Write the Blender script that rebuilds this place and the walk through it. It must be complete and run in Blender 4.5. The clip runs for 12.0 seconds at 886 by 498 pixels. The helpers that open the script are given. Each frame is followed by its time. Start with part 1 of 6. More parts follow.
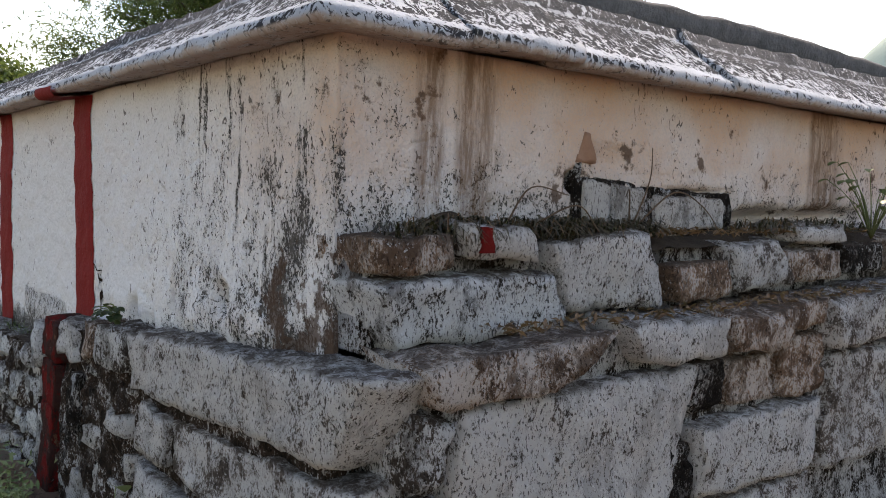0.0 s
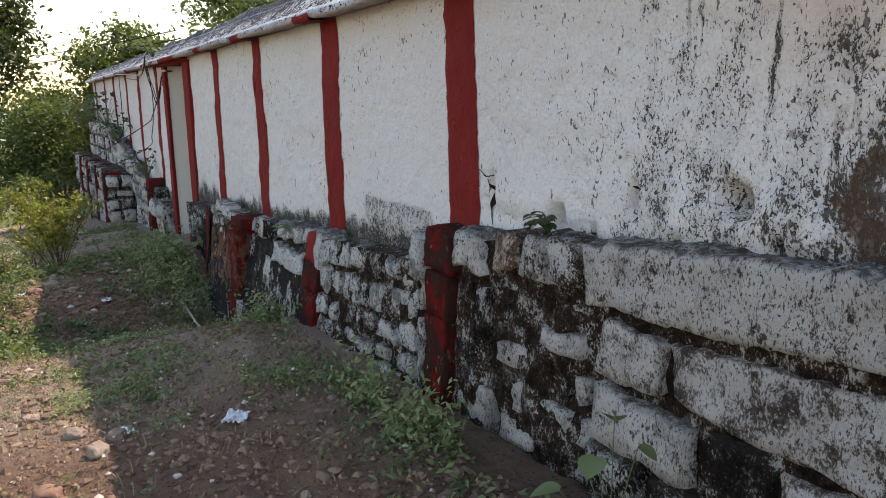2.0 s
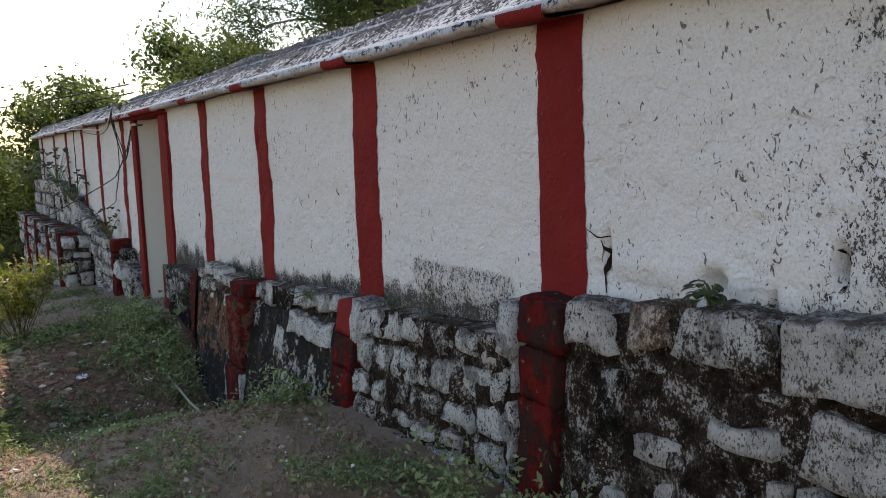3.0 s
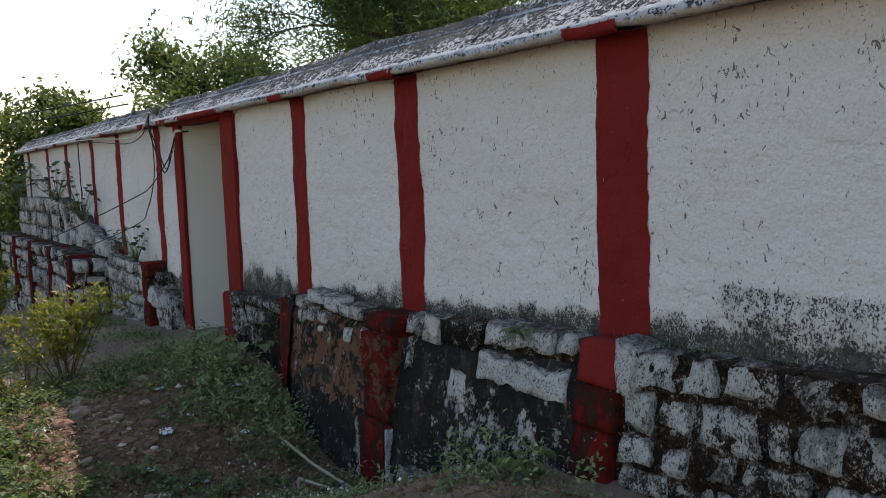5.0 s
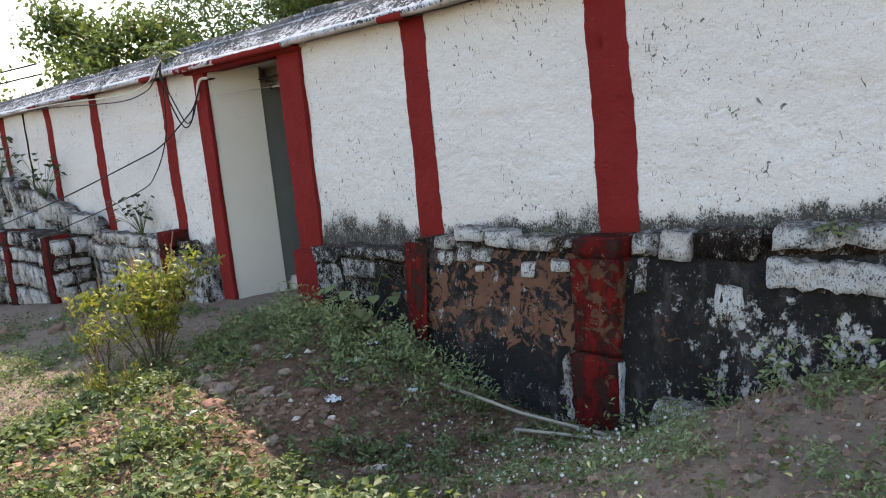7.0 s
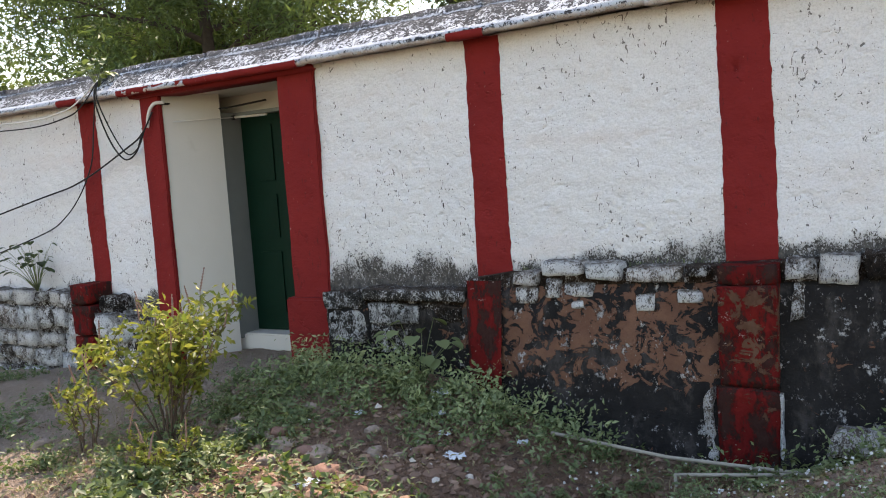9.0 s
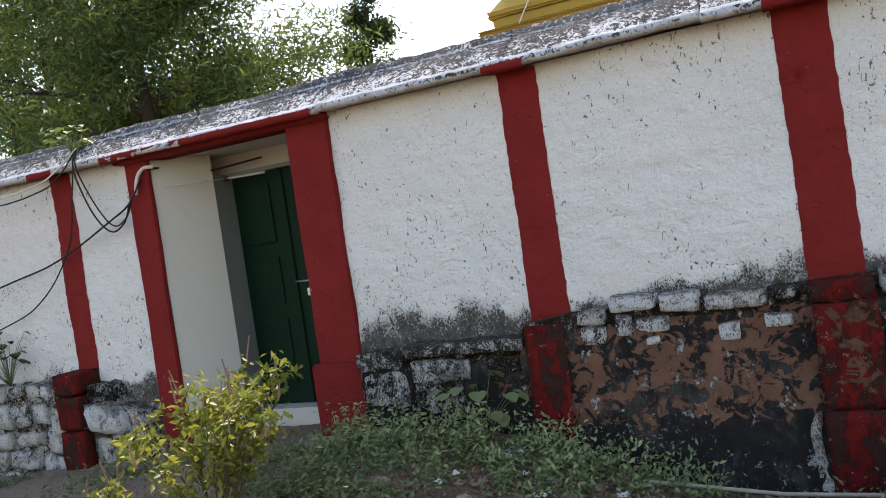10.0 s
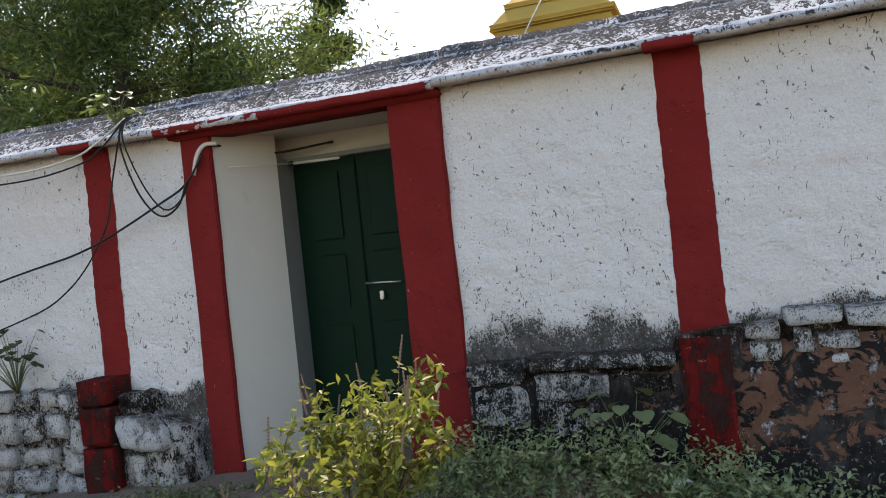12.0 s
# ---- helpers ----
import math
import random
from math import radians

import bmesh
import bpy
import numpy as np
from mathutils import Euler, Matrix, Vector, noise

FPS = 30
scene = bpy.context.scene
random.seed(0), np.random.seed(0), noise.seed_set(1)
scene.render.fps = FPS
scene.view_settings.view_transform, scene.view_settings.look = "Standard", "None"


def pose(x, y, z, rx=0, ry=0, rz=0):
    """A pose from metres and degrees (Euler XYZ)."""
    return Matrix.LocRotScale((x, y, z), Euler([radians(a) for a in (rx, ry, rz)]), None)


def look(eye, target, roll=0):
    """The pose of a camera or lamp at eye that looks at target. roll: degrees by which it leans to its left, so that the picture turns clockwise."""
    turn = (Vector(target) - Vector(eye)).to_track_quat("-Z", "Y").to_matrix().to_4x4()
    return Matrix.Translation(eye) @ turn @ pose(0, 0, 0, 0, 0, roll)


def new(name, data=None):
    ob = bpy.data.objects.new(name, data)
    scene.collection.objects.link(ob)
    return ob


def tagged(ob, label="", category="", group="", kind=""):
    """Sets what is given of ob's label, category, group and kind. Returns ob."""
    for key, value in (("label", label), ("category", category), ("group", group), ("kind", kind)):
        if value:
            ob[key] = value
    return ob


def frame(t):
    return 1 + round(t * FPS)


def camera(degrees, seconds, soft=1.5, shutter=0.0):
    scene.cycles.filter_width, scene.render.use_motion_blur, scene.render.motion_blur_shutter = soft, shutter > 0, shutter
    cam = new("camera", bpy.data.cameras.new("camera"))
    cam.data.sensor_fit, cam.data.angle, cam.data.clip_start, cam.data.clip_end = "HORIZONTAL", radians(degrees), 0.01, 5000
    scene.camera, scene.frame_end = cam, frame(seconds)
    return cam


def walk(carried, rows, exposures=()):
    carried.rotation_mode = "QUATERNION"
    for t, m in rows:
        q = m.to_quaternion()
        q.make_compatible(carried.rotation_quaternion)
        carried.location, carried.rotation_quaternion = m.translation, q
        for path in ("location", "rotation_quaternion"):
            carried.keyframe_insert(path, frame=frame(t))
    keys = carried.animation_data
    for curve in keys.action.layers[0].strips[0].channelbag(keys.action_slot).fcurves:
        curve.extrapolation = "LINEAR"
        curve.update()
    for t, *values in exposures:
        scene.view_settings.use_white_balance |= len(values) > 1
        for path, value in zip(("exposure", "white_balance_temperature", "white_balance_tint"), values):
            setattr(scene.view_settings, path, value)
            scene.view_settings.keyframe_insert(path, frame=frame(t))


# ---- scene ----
cam = camera(57.0, 12.0, soft=1.0)
PATH = [
    (0, (1.058, 0.83, 1.932), (-0.489, 2.09, 1.79), 1.7),
    (0.5, (0.882, 0.751, 1.922), (-0.836, 1.759, 1.73), 1.2),
    (1, (0.662, 0.625, 1.911), (-1.168, 1.386, 1.644), 0.4),
    (1.5, (0.407, 0.399, 1.882), (-1.413, 1.164, 1.564), -2.5),
    (2, (0.128, 0.204, 1.868), (-1.623, 1.095, 1.493), -1.4),
    (2.5, (-0.26, 0.039, 1.859), (-1.979, 1.015, 1.559), -2.9),
    (2.7, (-0.414, -0.011, 1.869), (-2.122, 0.99, 1.582), -2.2),
    (4.3, (-1.714, -0.46, 1.846), (-3.342, 0.695, 1.724), -3.0),
    (4.5, (-1.871, -0.527, 1.851), (-3.498, 0.621, 1.672), -2.2),
    (5, (-2.352, -0.7, 1.797), (-3.996, 0.42, 1.59), -1.9),
    (5.5, (-2.743, -1.011, 1.736), (-4.366, 0.139, 1.519), -2.9),
    (6, (-3.188, -1.299, 1.686), (-4.728, -0.058, 1.394), -3.1),
    (6.5, (-3.618, -1.573, 1.685), (-5.118, -0.3, 1.322), -5.5),
    (6.7, (-3.735, -1.691, 1.656), (-5.225, -0.399, 1.325), -6.2),
    (8.3, (-5.212, -2.646, 1.509), (-6.286, -0.976, 1.27), -3.4),
    (8.5, (-5.397, -2.694, 1.451), (-6.461, -1.008, 1.289), -6.2),
    (9, (-5.839, -2.737, 1.446), (-6.847, -1.017, 1.28), -4.0),
    (9.5, (-6.242, -2.793, 1.448), (-7.139, -1.014, 1.279), -7.0),
    (10, (-6.704, -2.768, 1.413), (-7.534, -0.948, 1.378), -8.5),
    (10.5, (-7.09, -2.759, 1.393), (-7.848, -0.908, 1.427), -6.9),
    (11, (-7.464, -2.67, 1.373), (-8.128, -0.784, 1.365), -6.5),
    (11.5, (-7.816, -2.581, 1.352), (-8.492, -0.698, 1.331), -5.4),
    (12, (-8.056, -2.605, 1.377), (-8.714, -0.716, 1.385), -6.0),
]
EXPOSURES = [(0, 1.20, 7350, 19), (1.5, 1.30, 7350, 18), (2.5, 1.20, 7350, 18), (4.3, 0.66, 7050, 16), (5.0, 0.74, 7050, 16), (5.5, 1.04, 7100, 16), (6.0, 1.45, 7250, 17),
             (6.7, 1.68, 7250, 17), (8.5, 1.74, 7350, 18), (9.5, 1.78, 7350, 18), (10.0, 1.52, 7250, 18), (10.5, 1.0, 7050, 17), (11, 1.0, 7050, 17), (11.5, 1.15, 7100, 17), (12, 1.36, 7150, 18)]
walk(cam, [(t, look(eye, target, roll)) for t, eye, target, roll in PATH], EXPOSURES)

# ---- daylight: a high sun behind the building, clear sky ----
SUN_TO = Vector((-0.35, 0.80, 1.12)).normalized()
world = bpy.data.worlds.new("sky")
scene.world = world
world.use_nodes = True
wn = world.node_tree
sky = wn.nodes.new("ShaderNodeTexSky")
sky.sky_type, sky.sun_disc = "NISHITA", False
sky.sun_elevation = math.asin(SUN_TO.z)
sky.sun_rotation = math.atan2(SUN_TO.x, SUN_TO.y)
sky.dust_density, sky.air_density = 0.7, 1.4
wn.links.new(sky.outputs[0], wn.nodes["Background"].inputs[0])
wn.nodes["Background"].inputs[1].default_value = 0.15
sun_data = bpy.data.lights.new("sun", "SUN")
sun_data.energy, sun_data.angle, sun_data.color = 3.6, radians(0.6), (1.0, 0.93, 0.82)
sun = new("sun", sun_data)
sun.matrix_world = look(SUN_TO * 40, (0, 0, 0))


# ---- materials ----
class Nodes:
    """Short-hand for building one node material."""

    def __init__(self, name, rough=0.9, metal=0.0, spec=0.06):
        self.mat = bpy.data.materials.new(name)
        self.mat.use_nodes = True
        self.nt = self.mat.node_tree
        self.bsdf = self.nt.nodes["Principled BSDF"]
        self.bsdf.inputs["Roughness"].default_value = rough
        self.bsdf.inputs["Metallic"].default_value = metal
        self.bsdf.inputs["Specular IOR Level"].default_value = spec

    def node(self, kind, **inputs):
        n = self.nt.nodes.new(kind)
        for k, v in inputs.items():
            self.put(n.inputs[k.replace("_", " ")], v)
        return n

    def put(self, socket, v):
        if isinstance(v, bpy.types.NodeSocket):
            self.nt.links.new(v, socket)
        elif socket.type == "RGBA" and len(v) == 3:
            socket.default_value = (*v, 1)
        else:
            socket.default_value = v

    def place(self, stretch=(1, 1, 1), shift=None):
        geo = self.node("ShaderNodeNewGeometry").outputs["Position"]
        m = self.node("ShaderNodeMapping", Vector=geo, Scale=stretch)
        if shift is not None:
            self.put(m.inputs["Location"], shift)
        return m.outputs[0]

    def local(self, stretch=(1, 1, 1)):
        tex = self.node("ShaderNodeTexCoord").outputs["Object"]
        rnd = self.node("ShaderNodeObjectInfo").outputs["Random"]
        off = self.node("ShaderNodeVectorMath", **{}).outputs[0]
        vm = off.node
        vm.operation = "SCALE"
        vm.inputs[0].default_value = (37.0, 91.0, 53.0)
        self.nt.links.new(rnd, vm.inputs["Scale"])
        return self.node("ShaderNodeMapping", Vector=tex, Scale=stretch, Location=off).outputs[0]

    def random(self):
        return self.node("ShaderNodeObjectInfo").outputs["Random"]

    def noise(self, vec, scale, detail=4.0, rough=0.6, warp=0.0):
        return self.node("ShaderNodeTexNoise", Vector=vec, Scale=scale, Detail=detail, Roughness=rough, Distortion=warp).outputs["Fac"]

    def cells(self, vec, scale, feature="F1"):
        n = self.node("ShaderNodeTexVoronoi", Vector=vec, Scale=scale)
        n.feature = feature
        return n.outputs["Distance"]

    def step(self, fac, lo, hi, a=0.0, b=1.0):
        n = self.node("ShaderNodeMapRange", Value=fac)
        n.interpolation_type = "SMOOTHSTEP"
        for k, v in (("From Min", lo), ("From Max", hi), ("To Min", a), ("To Max", b)):
            self.put(n.inputs[k], v)
        return n.outputs[0]

    def math(self, op, a, b=0.0):
        n = self.nt.nodes.new("ShaderNodeMath")
        n.operation = op
        self.put(n.inputs[0], a), self.put(n.inputs[1], b)
        return n.outputs[0]

    def mul(self, a, b):
        return self.math("MULTIPLY", a, b)

    def top(self, a, b):
        return self.math("MAXIMUM", a, b)

    def mix(self, fac, a, b):
        n = self.nt.nodes.new("ShaderNodeMix")
        n.data_type = "RGBA"
        self.put(n.inputs[0], fac), self.put(n.inputs[6], a), self.put(n.inputs[7], b)
        return n.outputs[2]

    def axis(self, name):
        geo = self.node("ShaderNodeNewGeometry").outputs["Position"]
        return self.node("ShaderNodeSeparateXYZ", Vector=geo).outputs[name]

    def band(self, v, lo0, lo1, hi1, hi0):
        return self.mul(self.step(v, lo0, lo1), self.step(v, hi1, hi0, 1.0, 0.0))

    def finish(self, color, height=None, dist=0.01, strength=0.6, rough=None):
        self.put(self.bsdf.inputs["Base Color"], color)
        if rough is not None:
            self.put(self.bsdf.inputs["Roughness"], rough)
        if height is not None:
            b = self.node("ShaderNodeBump", Height=height, Strength=strength, Distance=dist)
            self.put(self.bsdf.inputs["Normal"], b.outputs[0])
        return self.mat


def lime_plaster():
    """Old white limewash on lumpy plaster, with chips, drip streaks and black algae."""
    n = Nodes("lime_plaster", 0.92)
    p, x, y, z = n.place(), n.axis("X"), n.axis("Y"), n.axis("Z")
    base = n.mix(n.noise(p, 0.9, 3), (0.565, 0.548, 0.54), (0.66, 0.648, 0.638))
    base = n.mix(n.step(n.noise(n.place((0.35, 0.35, 2.2)), 1.3, 4), 0.5, 0.75, 0, 0.45), base, (0.58, 0.49, 0.45))
    fine = n.noise(p, 34, 5, 0.7)
    # warm bounced light painted as tan on the upper corner and side
    side = n.step(x, -1.9, -0.85)
    tan = n.mul(n.mul(side, n.step(z, 1.65, 2.15)), n.step(n.noise(p, 1.7, 5), 0.25, 0.6, 0.25, 0.95))
    base = n.mix(tan, base, (0.52, 0.365, 0.265))
    # chips: a few short upright and slanting scars, thicker in loose swarms
    chip = n.noise(n.place((1.3, 1.3, 0.8)), 27, 2.0, 0.5, 1.6)
    wide = n.noise(p, 1.5, 4, 0.6)
    chips = n.step(n.math("ADD", chip, n.mul(wide, 0.30)), 0.822, 0.840)
    # black algae in small upright flecks: how thick they stand is the amount
    flecks = n.noise(n.place((1.2, 1.2, 0.8)), 82, 3.5, 0.65, 1.0)
    clots = n.noise(n.place((1.1, 1.1, 0.8)), 9, 6, 0.7)
    streak = n.noise(n.place((3.0, 3.0, 0.42)), 2.2, 6, 0.72, 0.5)
    near = n.mul(n.step(x, -2.75, -1.05), n.step(y, 2.75, 2.05))
    drips = n.mul(n.band(x, -2.3, -1.5, -1.0, -0.7), n.mul(n.step(y, 2.3, 2.0), n.step(streak, 0.44, 0.66)))
    near = n.mul(near, n.step(n.noise(n.place((1.0, 1.0, 0.35)), 2.6, 5, 0.65), 0.36, 0.64, 0.35, 1.0))
    amount = n.top(n.mul(near, n.step(z, 2.35, 1.40, 0.42, 1.08)), n.mul(drips, 1.0))
    foot_z = n.math("ADD", n.math("ADD", n.mul(x, 0.065), 1.325), n.step(x, -3.3, -2.0, 0.0, 0.12))
    rise = n.math("SUBTRACT", z, foot_z)
    reach = n.step(n.noise(n.place((1.0, 1.0, 0.0)), 1.35, 3), 0.34, 0.66, 0.14, 0.50)
    reach = n.mul(reach, n.step(x, -6.2, -6.9, 0.60, 1.0))
    share = n.math("SUBTRACT", 1.0, n.math("DIVIDE", rise, reach))
    belt = n.mul(n.step(share, 0.0, 0.95), 0.98)
    amount = n.top(amount, n.mul(belt, n.step(x, -2.6, -3.4, 0.72, 1.0)))
    bared = n.mul(n.band(x, -4.42, -4.34, -3.52, -3.40), n.band(z, 1.02, 1.08, 1.28, 1.32))
    amount = n.top(amount, n.mul(bared, 0.62))
    amount = n.top(amount, n.mul(n.step(x, -0.95, -0.85), n.step(z, 2.2, 1.75, 0.12, 0.66)))
    level = n.math("ADD", n.math("ADD", n.mul(flecks, 0.60), n.mul(clots, 0.40)), n.mul(amount, 0.215))
    algae = n.mul(n.step(level, 0.640, 0.675), n.step(amount, 0.02, 0.12))
    dirt = n.mix(n.step(fine, 0.35, 0.65), (0.018, 0.016, 0.014), (0.075, 0.066, 0.058))
    grey = n.mul(n.step(n.math("ADD", n.mul(amount, 0.6), n.mul(clots, 0.6)), 0.46, 0.86), 0.66)
    base = n.mix(n.step(n.noise(p, 95, 4, 0.7), 0.46, 0.62, 0, 0.38), base, (0.40, 0.385, 0.37))
    color = n.mix(grey, base, (0.27, 0.255, 0.24))
    color = n.mix(n.mul(algae, 0.92), color, dirt)
    color = n.mix(n.mul(chips, 0.8), color, (0.06, 0.048, 0.042))
    # wet brown earth round the broken corner
    wet = n.mul(n.mul(n.step(x, -1.45, -1.0), n.step(y, 2.2, 2.0)), n.step(z, 1.86, 1.52))
    wet = n.step(n.math("ADD", n.noise(p, 6.5, 6, 0.68), n.mul(wet, 0.16)), 0.60, 0.66)
    color = n.mix(n.mul(wet, n.step(x, -1.6, -1.2, 0.0, 0.85)), color, (0.075, 0.045, 0.030))
    # brown leaks on the side wall
    leak = n.mul(n.top(n.band(y, 2.22, 2.28, 2.33, 2.37), n.top(n.band(y, 2.38, 2.42, 2.5, 2.62), n.band(y, 4.5, 4.55, 4.72, 4.9))), n.step(x, -0.95, -0.86))
    leak = n.mul(leak, n.step(n.noise(n.place((6, 6, 0.9)), 4, 7, 0.78), 0.30, 0.60))
    color = n.mix(n.mul(leak, 0.8), color, (0.15, 0.088, 0.052))
    dents = n.step(n.noise(n.place((0.8, 0.8, 1.2)), 11, 3, 0.5, 0.3), 0.56, 0.74)
    ripple = n.math("ADD", n.mul(n.noise(p, 9, 6, 0.58), 1.1), n.math("ADD", n.mul(n.noise(p, 3.0, 2), 0.6), n.mul(n.noise(p, 48, 4, 0.7), 0.24)))
    h = n.math("ADD", ripple, n.math("ADD", n.mul(n.math("ADD", chips, algae), -0.20), n.mul(dents, -0.20)))
    return n.finish(color, h, 0.034, 0.85)


def plain_plaster(name, a, b):
    n = Nodes(name, 0.85)
    p = n.place()
    color = n.mix(n.noise(p, 1.4, 4), a, b)
    color = n.mix(n.step(n.noise(p, 2.6, 5), 0.62, 0.72, 0, 0.35), color, (0.36, 0.33, 0.29))
    return n.finish(color, n.noise(p, 12, 5), 0.006, 0.5)


def red_paint():
    n = Nodes("red_oxide_paint", 0.72)
    p = n.place()
    color = n.mix(n.noise(p, 3, 4), (0.125, 0.012, 0.012), (0.205, 0.021, 0.019))
    color = n.mix(n.step(n.noise(n.place((1.6, 1.6, 0.6)), 20, 6, 0.75), 0.58, 0.70, 0, 0.65), color, (0.055, 0.016, 0.015))
    color = n.mix(n.step(n.noise(n.place((1.2, 1.2, 0.7)), 34, 4, 0.7), 0.70, 0.73, 0, 0.6), color, (0.40, 0.30, 0.28))
    return n.finish(color, n.math("ADD", n.noise(p, 8, 6, 0.6), n.mul(n.step(n.noise(p, 13, 3), 0.60, 0.74), -0.25)), 0.028, 0.85)


def red_worn():
    """Red oxide paint on rough masonry, blackened and flaking."""
    n = Nodes("red_paint_on_stone", 0.85)
    p = n.place()
    color = n.mix(n.noise(p, 4, 4), (0.10, 0.008, 0.008), (0.19, 0.016, 0.013))
    black = n.step(n.noise(n.place((1.3, 1.3, 0.7)), 7, 8, 0.74), 0.465, 0.545)
    color = n.mix(n.mul(black, 0.88), color, n.mix(n.noise(p, 30, 4), (0.010, 0.008, 0.007), (0.05, 0.032, 0.026)))
    # mud daubed over the buttress
    x, z = n.axis("X"), n.axis("Z")
    daub = n.mul(n.band(x, -7.0, -6.8, -6.4, -6.3), n.band(z, 0.22, 0.42, 0.74, 0.84))
    daub = n.step(n.math("ADD", n.noise(p, 9, 6, 0.68, 0.6), n.mul(daub, 0.135)), 0.64, 0.66)
    color = n.mix(daub, color, n.mix(n.noise(p, 8, 5), (0.075, 0.035, 0.023), (0.18, 0.095, 0.060)))
    color = n.mix(n.step(n.noise(p, 23, 5, 0.75), 0.64, 0.68, 0, 0.75), color, (0.36, 0.31, 0.28))
    h = n.math("ADD", n.noise(p, 14, 7, 0.75), n.mul(n.math("SUBTRACT", daub, black), 0.2))
    return n.finish(color, h, 0.04, 0.95)


def eave_concrete():
    """Old lime concrete: pale wash rubbed off to grey-black in smudges, whiter along its folds to paint in the lit lip
    edge.
    """
    n = Nodes("weathered_eave", 0.95)
    p, z = n.place(), n.axis("Z")
    pale = n.mix(n.noise(p, 6, 5, 0.65), (0.31, 0.325, 0.35), (0.58, 0.60, 0.63))
    smudge = n.math("ADD", n.mul(n.noise(n.place((1.0, 1.0, 0.85)), 30, 5, 0.65, 1.4), 0.75), n.mul(n.noise(p, 3.2, 4, 0.6), 0.25))
    upper = n.step(z, 2.44, 2.54)
    # bands that paint the lit lip edge and upper fold whiter
    fold = n.top(n.band(z, 2.37, 2.380, 2.392, 2.402), n.band(z, 2.53, 2.540, 2.548, 2.556))
    loss = n.math("ADD", smudge, n.math("SUBTRACT", n.mul(upper, 0.055), n.math("ADD", n.mul(fold, 0.10), n.step(z, 2.385, 2.37, 0.0, 0.045))))
    dark = n.mix(n.noise(p, 20, 4, 0.7), (0.014, 0.015, 0.017), (0.075, 0.077, 0.082))
    color = n.mix(n.step(loss, 0.472, 0.500), pale, dark)
    color = n.mix(n.mul(upper, n.step(n.noise(p, 1.7, 5, 0.65), 0.42, 0.62, 0.1, 0.6)), color, (0.11, 0.107, 0.107))
    # faces that point down are tinted warm tan
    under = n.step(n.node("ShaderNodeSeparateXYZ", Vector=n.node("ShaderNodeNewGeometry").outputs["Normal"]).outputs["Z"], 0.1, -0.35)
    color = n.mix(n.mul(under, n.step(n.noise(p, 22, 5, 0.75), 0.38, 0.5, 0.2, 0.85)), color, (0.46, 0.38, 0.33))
    color = n.mix(n.step(n.noise(n.place((1.6, 1.6, 0.5)), 50, 4, 0.7), 0.60, 0.65, 0, 0.6), color, (0.58, 0.58, 0.60))
    return n.finish(color, n.noise(p, 24, 7, 0.72), 0.028, 0.9)


def stone(name, dark, mid, wash, lo, hi, fleck=(0.75, 0.74, 0.72), pits=0.8, grime=0.8, flecks=0.6):
    """Rough pecked stone under patches of limewash; a higher lo leaves less of the wash."""
    n = Nodes(name, 0.93)
    p = n.place()
    grain = n.noise(n.place((1, 1, 0.6)), 105, 4, 0.75)
    rock = n.mix(n.step(n.noise(p, 11, 6, 0.75), 0.3, 0.7), dark, mid)
    left = n.math("ADD", n.noise(p, 11, 7, 0.75), n.mul(n.math("SUBTRACT", n.random(), 0.5), 0.14))
    left = n.math("ADD", left, n.mul(n.math("SUBTRACT", grain, 0.5), 0.85))
    tone = n.mix(n.noise(p, 21, 5, 0.7), tuple(0.72 * v for v in wash), wash)
    color = n.mix(n.step(left, lo, hi), rock, tone)
    geo = n.node("ShaderNodeNewGeometry").outputs["Position"]
    stain = n.step(n.math("ADD", n.mul(n.noise(n.node("ShaderNodeMapping", Vector=geo, Scale=(1.2, 1.2, 0.7)).outputs[0], 4.2, 7, 0.72), 0.8), n.mul(grain, 0.2)), 0.515, 0.575)
    color = n.mix(n.mul(stain, grime), color, n.mix(n.noise(p, 17, 5, 0.7), tuple(0.6 * v for v in dark), tuple(0.45 * v for v in mid)))
    hole = n.step(n.noise(n.place((1.3, 1.3, 0.6), (3, 1, 2)), 105, 3, 0.65), 0.57, 0.62)
    color = n.mix(n.mul(hole, pits), color, tuple(0.55 * v for v in dark))
    color = n.mix(n.step(n.noise(p, 85, 3, 0.7), 0.63, 0.67, 0, flecks), color, fleck)
    up = n.node("ShaderNodeSeparateXYZ", Vector=n.node("ShaderNodeNewGeometry").outputs["Normal"]).outputs["Z"]
    color = n.mix(n.mul(n.step(up, 0.45, 0.9), n.step(n.noise(p, 24, 5, 0.7), 0.35, 0.6, 0.2, 0.9)), color, (0.075, 0.055, 0.043))
    h = n.math("ADD", n.noise(p, 26, 8, 0.78), n.math("ADD", n.mul(n.step(left, lo, hi), 0.10), n.mul(hole, -0.35)))
    return n.finish(color, h, 0.03, 1.0)


